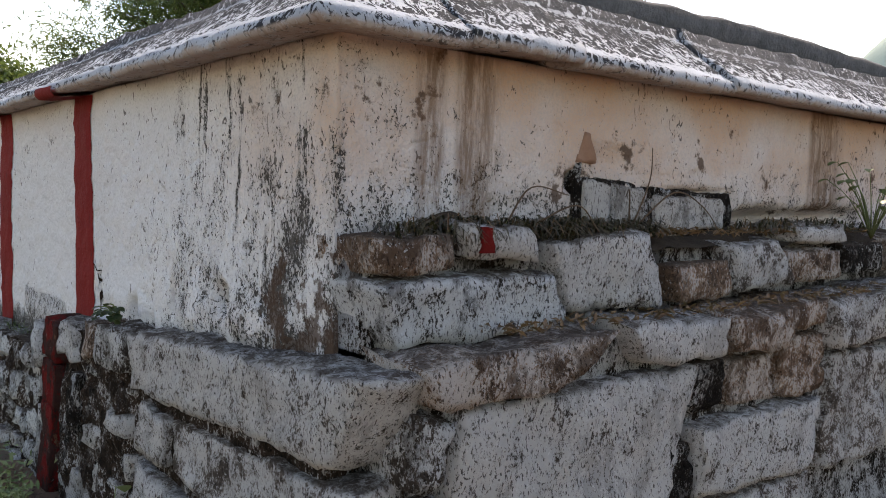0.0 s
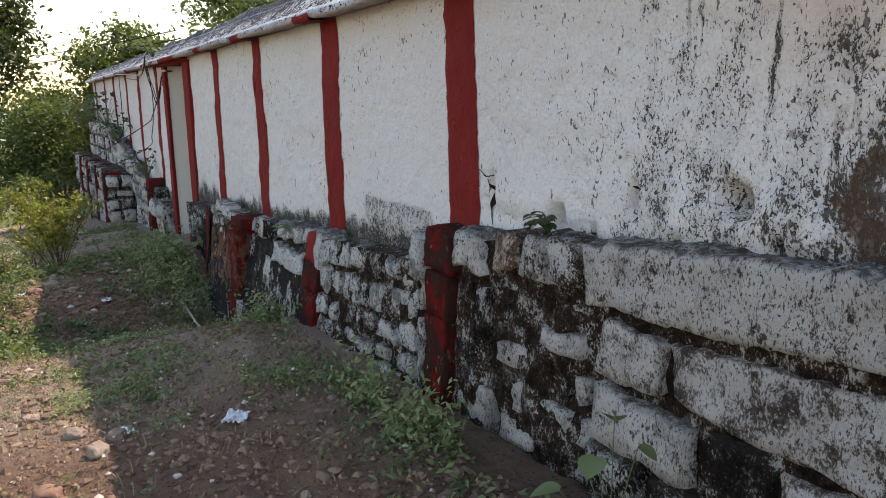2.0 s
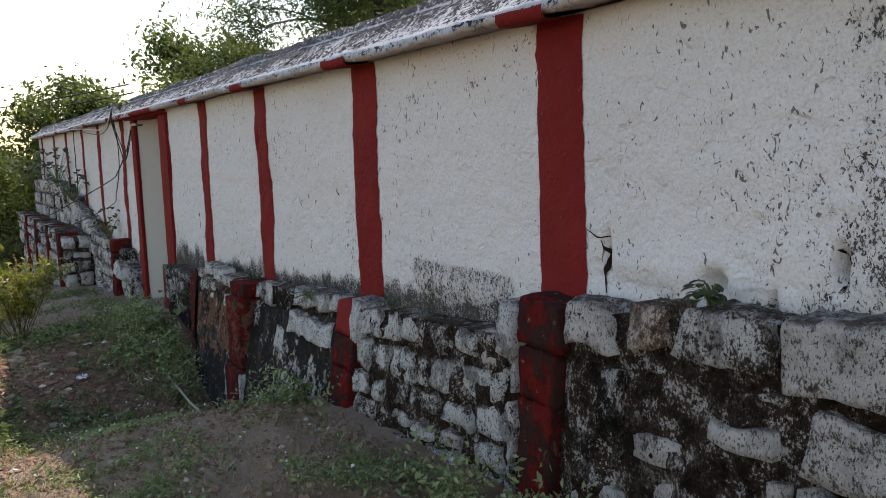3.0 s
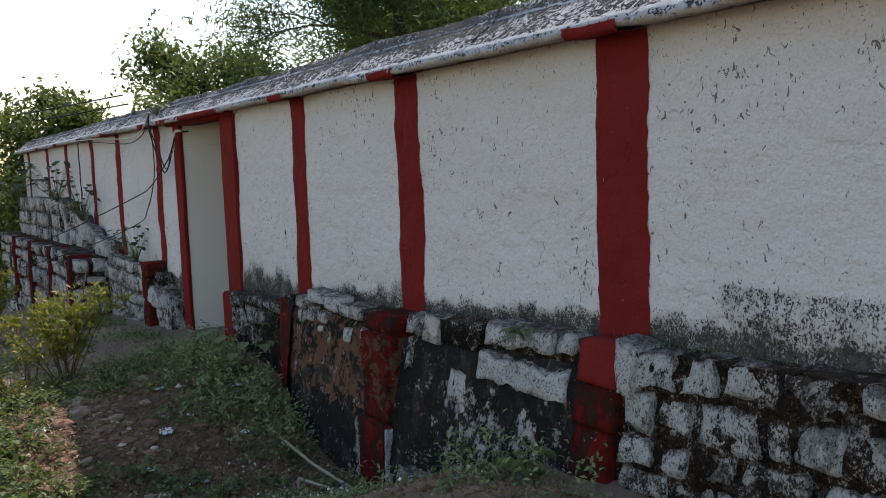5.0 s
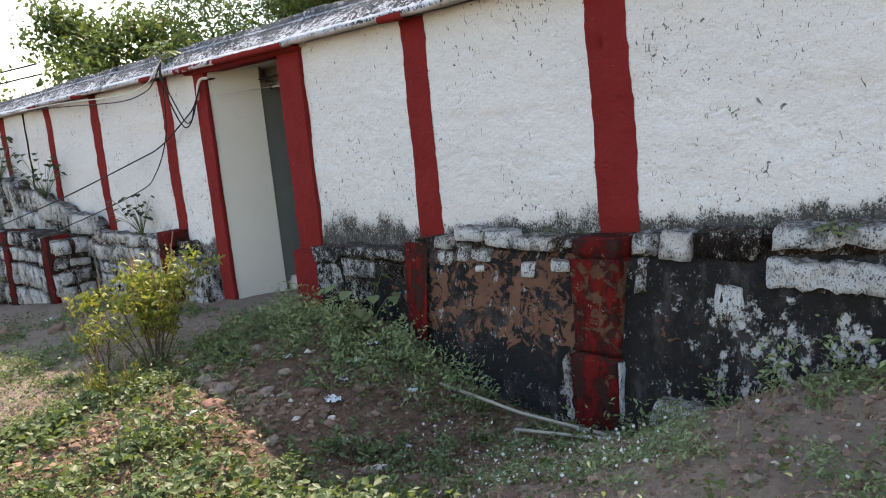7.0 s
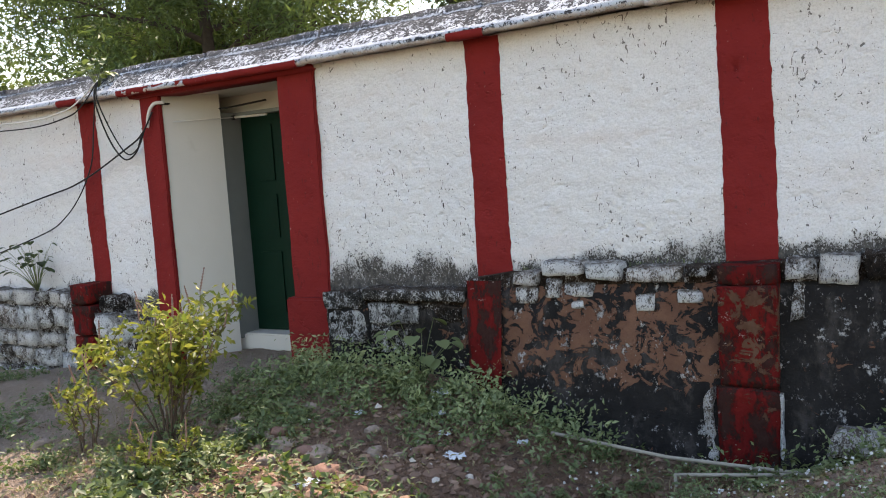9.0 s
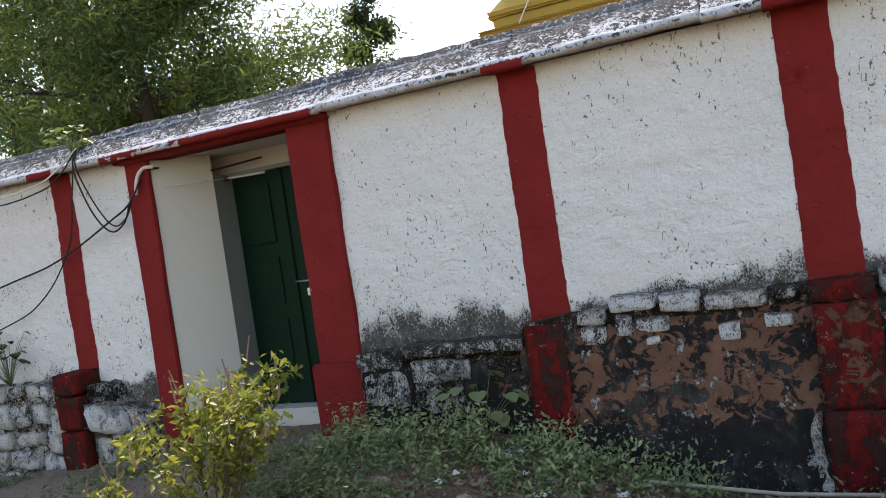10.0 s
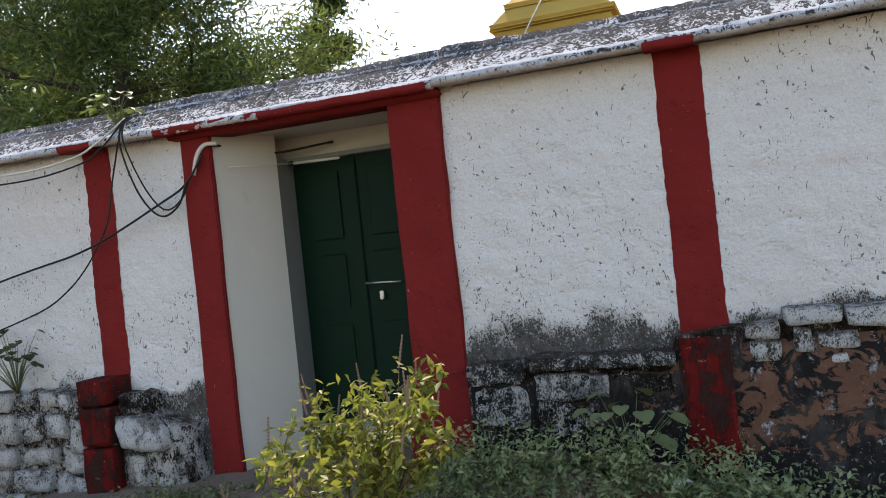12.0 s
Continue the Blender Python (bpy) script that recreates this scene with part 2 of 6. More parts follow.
def mud_render():
    """Black algae on old render with brown mud plaster peeling off it, and scraps of white."""
    n = Nodes("peeling_mud_render", 0.93)
    p, x, z = n.place(), n.axis("X"), n.axis("Z")
    black = n.mix(n.noise(p, 14, 6, 0.7), (0.004, 0.004, 0.004), (0.030, 0.027, 0.026))
    black = n.mix(n.step(n.noise(n.place((1.2, 1.2, 0.6)), 5, 6, 0.7), 0.50, 0.64, 0, 0.45), black, n.mix(n.noise(p, 40, 4, 0.7), (0.028, 0.024, 0.022), (0.13, 0.115, 0.105)))
    scale = n.noise(n.place((0.9, 0.9, 1.0)), 11, 6, 0.65, 0.7)
    zone = n.mul(n.band(x, -8.75, -8.2, -6.55, -6.45), n.band(z, 0.0, 0.35, 0.75, 0.95))
    brown = n.step(n.math("ADD", scale, n.mul(zone, 0.17)), 0.655, 0.672)
    tone = n.mix(n.noise(p, 7, 5), (0.065, 0.030, 0.021), (0.20, 0.105, 0.068))
    color = n.mix(brown, black, tone)
    scrap = n.noise(n.place((1, 1, 0.8)), 11, 8, 0.76)
    pale = n.mul(n.band(x, -6.2, -5.7, -4.9, -4.6), n.step(z, 0.75, 0.35))
    white = n.step(n.math("ADD", scrap, n.mul(pale, 0.10)), 0.585, 0.635)
    color = n.mix(n.mul(white, 0.8), color, n.mix(n.noise(p, 30, 4), (0.28, 0.27, 0.25), (0.62, 0.61, 0.60)))
    spots = n.step(n.noise(n.place((1.1, 1.1, 0.8)), 46, 4, 0.7), 0.62, 0.66)
    color = n.mix(n.mul(spots, n.step(n.noise(p, 3, 3), 0.4, 0.65, 0.0, 0.7)), color, (0.40, 0.38, 0.36))
    h = n.math("ADD", n.noise(p, 12, 7, 0.7), n.mul(n.math("ADD", brown, white), 0.35))
    return n.finish(color, h, 0.03, 0.9)


def earth():
    """Trodden red-brown earth with grit, leaf crumbs and paler stretches; green fields far off."""
    n = Nodes("red_brown_earth", 0.97, spec=0.15)
    p = n.place()
    color = n.mix(n.noise(p, 1.6, 6, 0.7), (0.155, 0.090, 0.062), (0.36, 0.225, 0.150))
    color = n.mix(n.step(n.noise(p, 13, 7, 0.78), 0.50, 0.66), color, (0.095, 0.058, 0.043))
    color = n.mix(n.step(n.noise(p, 0.5, 4), 0.5, 0.66, 0, 0.5), color, (0.34, 0.25, 0.17))
    color = n.mix(n.step(n.noise(p, 80, 3, 0.7), 0.62, 0.67, 0, 0.7), color, (0.46, 0.37, 0.30))
    color = n.mix(n.step(n.noise(n.place(shift=(5, 3, 1)), 48, 4, 0.75), 0.58, 0.64, 0, 0.85), color, (0.032, 0.023, 0.018))
    # paler tan stretch to the right of the buttress
    dusty = n.mul(n.mul(n.step(n.axis("Y"), -1.1, 0.1), n.band(n.axis("X"), -6.7, -6.0, -4.6, -3.4)), n.step(n.noise(p, 3.5, 6, 0.7), 0.3, 0.6, 0.55, 1.0))
    color = n.mix(dusty, color, n.mix(n.noise(p, 30, 5, 0.75), (0.27, 0.19, 0.14), (0.58, 0.45, 0.345)))
    # paler brown stretch towards the doorway
    trodden = n.mul(n.step(n.math("ADD", n.axis("X"), n.mul(n.noise(p, 0.8, 4, 0.6), 4.0)), -6.6, -8.4), n.step(n.noise(p, 2.5, 5, 0.7), 0.25, 0.6, 0.5, 1.0))
    color = n.mix(n.mul(trodden, n.step(n.math("ADD", n.axis("Y"), n.mul(n.noise(p, 0.7, 4), 3.0)), -1.0, 1.2)), color, n.mix(n.noise(p, 22, 6, 0.75), (0.20, 0.145, 0.11), (0.54, 0.42, 0.33)))
    reach = n.math("ADD", n.math("ABSOLUTE", n.math("ADD", n.axis("X"), 6.0)), n.math("ABSOLUTE", n.axis("Y")))
    color = n.mix(n.step(reach, 24, 55), color, n.mix(n.noise(p, 0.05, 5), (0.06, 0.085, 0.03), (0.15, 0.14, 0.07)))
    h = n.math("ADD", n.noise(p, 24, 8, 0.82), n.mul(n.noise(p, 7, 5, 0.7), 0.8))
    return n.finish(color, h, 0.09, 1.0)


def leaf(name, a, b, glow=0.45):
    """Thin leaves that let some light through."""
    n = Nodes(name, 0.5, spec=0.35)
    tint = n.node("ShaderNodeNewGeometry").outputs["Random Per Island"]
    color = n.mix(tint, a, b)
    n.finish(color)
    tr = n.node("ShaderNodeBsdfTranslucent", Color=n.mix(0.4, color, (0.16, 0.20, 0.03)))
    mixed = n.node("ShaderNodeMixShader", Fac=glow)
    n.nt.links.new(n.bsdf.outputs[0], mixed.inputs[1])
    n.nt.links.new(tr.outputs[0], mixed.inputs[2])
    n.nt.links.new(mixed.outputs[0], n.nt.nodes["Material Output"].inputs[0])
    return n.mat


def varied(name, a, b, scale=6, rough=0.8, metal=0.0, dist=0.004, spec=0.1):
    n = Nodes(name, rough, metal, spec)
    p = n.place()
    color = n.mix(n.noise(p, scale, 5, 0.65), a, b)
    return n.finish(color, n.noise(p, scale * 4, 5), dist, 0.6)


PLASTER = lime_plaster()
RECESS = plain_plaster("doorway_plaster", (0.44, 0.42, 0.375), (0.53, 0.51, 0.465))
RED, RED_OLD = red_paint(), red_worn()
EAVE = eave_concrete()
WASHED = stone("limewashed_stone", (0.040, 0.032, 0.027), (0.15, 0.115, 0.09), (0.70, 0.69, 0.675), 0.385, 0.485, grime=0.62)
GREYED = stone("grey_washed_slab", (0.075, 0.060, 0.050), (0.33, 0.265, 0.225), (0.68, 0.65, 0.62), 0.375, 0.485, grime=0.30)
BARE = stone("bare_brown_stone", (0.06, 0.040, 0.030), (0.44, 0.275, 0.180), (0.66, 0.58, 0.52), 0.45, 0.57)
DARKSTONE = stone("blackened_stone", (0.008, 0.007, 0.006), (0.055, 0.040, 0.032), (0.60, 0.59, 0.57), 0.50, 0.58, flecks=0.15)
MORTAR = stone("dirty_joint_mortar", (0.010, 0.007, 0.005), (0.090, 0.058, 0.042), (0.58, 0.56, 0.54), 0.485, 0.555, flecks=0.1)
PATCHY = stone("patchy_cornice_stone", (0.012, 0.011, 0.010), (0.10, 0.09, 0.08), (0.60, 0.60, 0.60), 0.47, 0.55, grime=0.6)
JOINT = varied("dark_mortar", (0.006, 0.005, 0.004), (0.055, 0.036, 0.026), 11, 0.97, dist=0.04, spec=0.03)
RENDER = mud_render()
PALESTONE = stone("bared_white_stone", (0.10, 0.08, 0.065), (0.30, 0.25, 0.21), (0.66, 0.62, 0.58), 0.30, 0.40, pits=0.75, grime=0.6)
CLAY = varied("bared_clay", (0.20, 0.11, 0.07), (0.40, 0.24, 0.165), 9, 0.95, dist=0.02)
EARTH = earth()
GREEN_PAINT = varied("dark_green_gloss_paint", (0.002, 0.014, 0.008), (0.003, 0.022, 0.012), 5, 0.5)
GREY_PAINT = varied("grey_frame_paint", (0.15, 0.16, 0.152), (0.20, 0.21, 0.20), 4, 0.6)
STEEL = varied("galvanised_steel", (0.45, 0.45, 0.44), (0.62, 0.62, 0.60), 12, 0.4, 0.9)
CABLE = varied("black_cable_sheath", (0.012, 0.012, 0.013), (0.035, 0.034, 0.033), 9, 0.45)
PALECABLE = varied("pale_cable_sheath", (0.45, 0.42, 0.38), (0.62, 0.6, 0.56), 9, 0.5)
PVC = varied("dusty_pvc", (0.42, 0.40, 0.36), (0.55, 0.53, 0.49), 9, 0.55)
BAMBOO = varied("dry_bamboo", (0.22, 0.19, 0.15), (0.38, 0.34, 0.27), 14, 0.7)
PLASTIC = varied("crumpled_white_plastic", (0.36, 0.38, 0.39), (0.66, 0.67, 0.68), 20, 0.4)
BRICK = varied("broken_red_brick", (0.10, 0.052, 0.040), (0.27, 0.165, 0.125), 14, 0.95, dist=0.01)
ROCK = varied("pale_field_rock", (0.11, 0.08, 0.062), (0.36, 0.28, 0.22), 16, 0.95, dist=0.02)
BARK = varied("rough_bark", (0.035, 0.026, 0.020), (0.11, 0.085, 0.065), 10, 0.95, dist=0.03)
TWIG = varied("thin_brown_twig", (0.06, 0.04, 0.028), (0.16, 0.11, 0.075), 20, 0.9)
YELLOW = varied("ochre_tower_paint", (0.34, 0.215, 0.045), (0.47, 0.315, 0.085), 1.3, 0.8, dist=0.02)
TOWER_GREY = varied("grey_tower_plaster", (0.20, 0.22, 0.21), (0.36, 0.38, 0.36), 1.6, 0.9, dist=0.02)
SOIL = varied("leaf_mould", (0.02, 0.015, 0.011), (0.07, 0.05, 0.035), 25, 0.98, dist=0.02)
clod = Nodes("earth_clods", 0.97, spec=0.15)
shade = clod.node("ShaderNodeNewGeometry").outputs["Random Per Island"]
CLOD = clod.finish(clod.mix(clod.step(shade, 0.975, 0.99), clod.mix(shade, (0.10, 0.060, 0.042), (0.24, 0.155, 0.11)), (0.48, 0.42, 0.36)))
DUST = varied("dusty_step", (0.22, 0.16, 0.12), (0.36, 0.29, 0.23), 7, 0.95, dist=0.01)
LEAF_NEEM = leaf("feathery_green_leaves", (0.036, 0.066, 0.018), (0.12, 0.165, 0.045), 0.42)
LEAF_DARK = leaf("dark_green_leaves", (0.012, 0.026, 0.010), (0.04, 0.065, 0.02), 0.28)
LEAF_LIGHT = leaf("light_green_leaves", (0.042, 0.074, 0.020), (0.125, 0.165, 0.048), 0.42)
LEAF_YELLOW = leaf("yellow_green_leaves", (0.10, 0.14, 0.022), (0.32, 0.29, 0.05))
LEAF_WEED = leaf("weed_leaves", (0.055, 0.085, 0.032), (0.22, 0.26, 0.11), 0.4)
STRAW = leaf("dry_grass", (0.20, 0.16, 0.08), (0.36, 0.29, 0.15), 0.3)
DEADLEAF = leaf("dead_leaves", (0.10, 0.05, 0.028), (0.24, 0.14, 0.07), 0.2)
SPIKE = varied("dried_flower_spike", (0.16, 0.09, 0.07), (0.28, 0.17, 0.13), 30, 0.9)
# distance haze is painted in: a pale grey-green base colour
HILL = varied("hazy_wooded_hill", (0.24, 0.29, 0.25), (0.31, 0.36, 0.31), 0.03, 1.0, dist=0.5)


# ---- mesh tools ----
def mesh_of(name, verts, faces, material, smooth=True):
    me = bpy.data.meshes.new(name)
    me.from_pydata([tuple(v) for v in verts], [], [tuple(f) for f in faces])
    me.materials.append(material)
    me.polygons.foreach_set("use_smooth", [smooth] * len(me.polygons))
    me.update()
    return me


def put(name, me, parent=None, label="", category="", group="", kind=""):
    ob = new(name, me)
    if parent is not None:
        ob.parent = parent
    return tagged(ob, label, category, group, kind)


def part(name, bm, material, parent=None, label="", smooth=False):
    me = bpy.data.meshes.new(name)
    bm.to_mesh(me)
    bm.free()
    me.materials.append(material)
    me.polygons.foreach_set("use_smooth", [smooth] * len(me.polygons))
    return put(name, me, parent, label)


def empty(name, label, category, group="", at=(0, 0, 0)):
    ob = new(name)
    ob.location = at
    return tagged(ob, label, category, group)


def box_bm(x0, x1, y0, y1, z0, z1, bevel=0.0):
    bm = bmesh.new()
    bmesh.ops.create_cube(bm, size=1, matrix=Matrix.Translation(((x0 + x1) / 2, (y0 + y1) / 2, (z0 + z1) / 2)) @ Matrix.Diagonal((x1 - x0, y1 - y0, z1 - z0, 1)))
    if bevel:
        bmesh.ops.bevel(bm, geom=bm.edges[:], offset=bevel, segments=2, affect="EDGES")
    return bm


def nz(x, y, z, scale):
    return noise.noise(Vector((x * scale, y * scale, z * scale)))


def smooth01(v, a, b):
    t = min(1.0, max(0.0, (v - a) / (b - a)))
    return t * t * (3 - 2 * t)


def tube(name, points, radius, material, parent=None, sides=8, label="", thin=None):
    """A round tube along points; thin: the radius at its end."""
    pts = [Vector(p) for p in points]
    verts, faces = [], []
    for i, p in enumerate(pts):
        d = (pts[min(i + 1, len(pts) - 1)] - pts[max(i - 1, 0)]).normalized()
        side = d.cross(Vector((0.31, 0.17, 0.93))).normalized()
        up = side.cross(d)
        r = radius if thin is None else radius + (thin - radius) * i / (len(pts) - 1)
        for k in range(sides):
            a = 2 * math.pi * k / sides
            verts.append(p + (side * math.cos(a) + up * math.sin(a)) * r)
    for i in range(len(pts) - 1):
        for k in range(sides):
            a, b = i * sides + k, i * sides + (k + 1) % sides
            faces.append((a, b, b + sides, a + sides))
    faces.append(tuple(reversed(range(sides))))
    faces.append(tuple(range((len(pts) - 1) * sides, len(pts) * sides)))
    return put(name, mesh_of(name, verts, faces, material), parent, label)


def sag(a, b, drop, n=14):
    a, b = Vector(a), Vector(b)
    return [a.lerp(b, i / n) - Vector((0, 0, drop * 4 * (i / n) * (1 - i / n))) for i in range(n + 1)]


def spline(points, n=6):
    """Catmull-Rom through a few points."""
    p = [Vector(q) for q in points]
    p = [2 * p[0] - p[1]] + p + [2 * p[-1] - p[-2]]
    out = []
    for i in range(1, len(p) - 2):
        for k in range(n):
            t = k / n
            out.append(0.5 * ((2 * p[i]) + (p[i + 1] - p[i - 1]) * t + (2 * p[i - 1] - 5 * p[i] + 4 * p[i + 1] - p[i + 2]) * t * t + (3 * p[i] - p[i - 1] - 3 * p[i + 1] + p[i + 2]) * t ** 3))
    out.append(p[-2])
    return out


# ---- the ground: a hill top that falls away to the far end, with a washed-out hollow by the buttress ----
def along(x):
    rises = ((-60, -5.5), (-40, -3.2), (-24, -1.35), (-19, -0.62), (-15, -0.18), (-12, 0.03), (-10, 0.13), (-8.6, 0.29), (-7.6, 0.30), (-5.0, 0.42), (-3, 0.45), (0, 0.52), (6, 0.6), (30, 0.3), (80, -4))
    for (x0, z0), (x1, z1) in zip(rises, rises[1:]):
        if x0 <= x <= x1:
            return z0 + (z1 - z0) * (x - x0) / (x1 - x0)
    return rises[0][1] if x < -60 else rises[-1][1]


def ground_z(x, y):
    z = (along(x - 0.5) + along(x) + along(x + 0.5)) / 3
    out = 1.3 - y
    if out > 0:
        z -= 0.11 * min(out, 6) + 0.05 * max(0, min(out, 60) - 6)
    across = x + 7.0 - 0.10 * (1.3 - y)
    z -= 0.48 * math.exp(-(across / (1.25 if across < 0 else 1.0)) ** 2) * smooth01(y, -1.3, 1.3)
    z -= 0.26 * math.exp(-((x + 6.15) / 0.55) ** 2 - ((y - 1.65) / 0.45) ** 2)
    z += 0.05 * math.exp(-((x + 8.5) ** 2 + (y - 0.3) ** 2) / 0.5)
    far = max(abs(x + 6) - 30, abs(y) - 30, 0)
    z -= 26 * smooth01(far, 0, 260)
    near = 1 - smooth01(max(abs(x + 6) - 10, abs(y) - 6, 0), 0, 20)
    z += near * (0.035 * nz(x, y, 3, 1.6) + 0.020 * nz(x, y, 7, 5.5) + 0.014 * nz(x, y, 1, 12))
    z += (1 - near) * 0.25 * nz(x, y, 2, 0.12)
    return z


def spread(lo, hi, step, reach):
    """Even steps from lo to hi, then ever longer ones out to reach on both sides."""
    mid = list(np.arange(lo, hi + 1e-6, step))
    out, s, v = [], step, hi
    while v < reach:
        s *= 1.28
        v += s
        out.append(v)
    s, v, back = step, lo, []
    while v > -reach:
        s *= 1.28
        v -= s
        back.append(v)
    return back[::-1] + mid + out


gx, gy = spread(-11.5, 0.6, 0.045, 2500), spread(-2.4, 1.9, 0.045, 2500)
gverts = [(x, y, ground_z(x, y)) for x in gx for y in gy]
ny = len(gy)
gfaces = [(i * ny + j, (i + 1) * ny + j, (i + 1) * ny + j + 1, i * ny + j + 1) for i in range(len(gx) - 1) for j in range(ny - 1)]
ground = put("ground", mesh_of("ground", gverts, gfaces, EARTH), label="trodden red-brown earth strewn with grit and leaf crumbs", category="ground", kind="structure")

# ---- walls ----
WALL_Y, SIDE_X, TOP = 1.985, -0.82, 2.345
END_X, SIDE_END = -22.9, 9.0
FRONT_PITS = ((-2.896, 1.45, 0.012, 0.07, 0.05), (-1.97, 1.50, 0.018, 0.05, 0.06),
              (-1.535, 1.545, 0.045, 0.04, 0.08), (-1.165, 1.60, 0.06, 0.05, 0.09), (-2.40, 1.385, 0.04, 0.05, 0.05), (-1.05, 2.03, 0.03, 0.012, 0.025), (-0.98, 2.025, 0.03, 0.012, 0.025),
              (-8.57, 1.23, 0.008, 0.07, 0.03), (-5.30, 1.52, 0.010, 0.10, 0.03), (-6.68, 1.95, 0.016, 0.035, 0.03), (-12.42, 1.02, 0.010, 0.07, 0.03),
              (-2.18, 1.345, 0.012, 0.06, 0.035), (-1.75, 1.36, 0.014, 0.055, 0.04), (-1.36, 1.40, 0.014, 0.06, 0.045), (-1.76, 1.45, 0.17, 0.09, -0.016), (-1.36, 1.49, 0.12, 0.085, -0.020), (-1.05, 1.50, 0.06, 0.09, -0.022), (-2.55, 1.44, 0.22, 0.07, -0.010), (-4.15, 1.19, 0.19, 0.08, -0.010), (-3.72, 1.20, 0.20, 0.08, -0.011), (-0.93, 1.58, 0.085, 0.14, 0.085), (-1.22, 1.70, 0.05, 0.06, 0.03), (-1.13, 1.50, 0.035, 0.09, 0.05))
SIDE_PITS = ((2.132, 2.178, 0.013, 0.03, 0.05), (3.10, 2.06, 0.10, 0.05, 0.02), (2.925, 1.98, 0.035, 0.03, 0.05), (3.30, 1.90, 0.014, 0.05, 0.06), (3.63, 1.955, 0.17, 0.010, 0.05),
             (3.86, 1.92, 0.012, 0.04, 0.05), (4.15, 1.84, 0.22, 0.045, 0.10), (4.75, 1.85, 0.3, 0.04, 0.09), (2.085, 2.16, 0.04, 0.015, 0.012), (3.05, 1.83, 0.03, 0.05, 0.05))


def lumpy(u, z, seed, pits):
    d = 0.016 * nz(u, z, seed, 2.1) + 0.008 * nz(u, z * 1.1, seed + 4, 6.5) + 0.005 * nz(u, z, seed + 9, 17)
    course = 0.5 + 0.5 * math.cos(2 * math.pi * (z + 0.02 * nz(u, 0, seed, 1.3)) / 0.27)
    d -= 0.0035 * course ** 10 * smooth01(nz(u, z, seed + 2, 1.7), -0.2, 0.3)
    for pu, pz, ru, rz, depth in pits:
        if abs(u - pu) < 3 * ru + 0.02 and abs(z - pz) < 3 * rz + 0.02:
            wob = 1 + 0.5 * nz(u, z, 2, 25)
            k = 2.6 if depth > 0 else 2
            d -= 1.8 * depth * math.exp(-(abs((u - pu) / ru) ** k + abs((z - pz) / rz) ** k) * wob)
    return d


def wall_sheet(name, us, zs, to_world, thick, seed, pits, label):
    """A solid wall whose outer face is uneven plaster. to_world(u, z, out) gives places."""
    verts = [to_world(u, z, lumpy(u, z, seed, pits)) for u in us for z in zs]
    nu, nzz = len(us), len(zs)
    faces = [(i * nzz + j, (i + 1) * nzz + j, (i + 1) * nzz + j + 1, i * nzz + j + 1) for i in range(nu - 1) for j in range(nzz - 1)]
    b = len(verts)
    verts += [to_world(us[0], zs[0], -thick), to_world(us[-1], zs[0], -thick), to_world(us[-1], zs[-1], -thick), to_world(us[0], zs[-1], -thick)]
    faces.append((b + 3, b + 2, b + 1, b))
    faces.append(tuple(i * nzz for i in range(nu - 1, -1, -1)) + (b, b + 1))
    faces.append(tuple(i * nzz + nzz - 1 for i in range(nu)) + (b + 2, b + 3))
    faces.append(tuple(range(nzz)) + (b + 3, b))
    faces.append(tuple((nu - 1) * nzz + j for j in range(nzz - 1, -1, -1)) + (b + 1, b + 2))
    me = mesh_of(name, verts, faces, PLASTER)
    sharp = [True] * len(me.polygons)
    sharp[-5:] = [False] * 5
    me.polygons.foreach_set("use_smooth", sharp)
    return put(name, me, label=label, category="wall", kind="structure")


def front(u, z, out):
    return (u, WALL_Y - out, z)


def side(u, z, out):
    return (SIDE_X + out, u, z)


DOOR_L, DOOR_R = -11.20, -9.90
fine_u = list(np.arange(-9.90, -3.2, 0.03)) + list(np.arange(-3.2, SIDE_X - 0.006, 0.014)) + [SIDE_X]
wall_front = wall_sheet("wall_front", fine_u, list(np.arange(0.0, 1.2, 0.05)) + list(np.arange(1.2, TOP, 0.018)) + [TOP], front, 0.45, 3, FRONT_PITS,
                        "white limewashed temple wall stained with black algae")
wall_far = wall_sheet("wall_far", list(np.arange(END_X, DOOR_L - 0.01, 0.07)) + [DOOR_L], list(np.arange(-1.6, 0.2, 0.3)) + list(np.arange(0.2, TOP, 0.045)) + [TOP], front, 0.45, 13, FRONT_PITS,
                      "white limewashed temple wall beyond the doorway")
wall_side = wall_sheet("wall_side", list(np.arange(WALL_Y, 5.2, 0.018)) + list(np.arange(5.2, SIDE_END + 0.01, 0.1)), list(np.arange(0.3, 1.5, 0.1)) + list(np.arange(1.5, TOP, 0.018)) + [TOP], side, 0.45, 23, SIDE_PITS,
                       "flaking tan and white side wall of the temple")


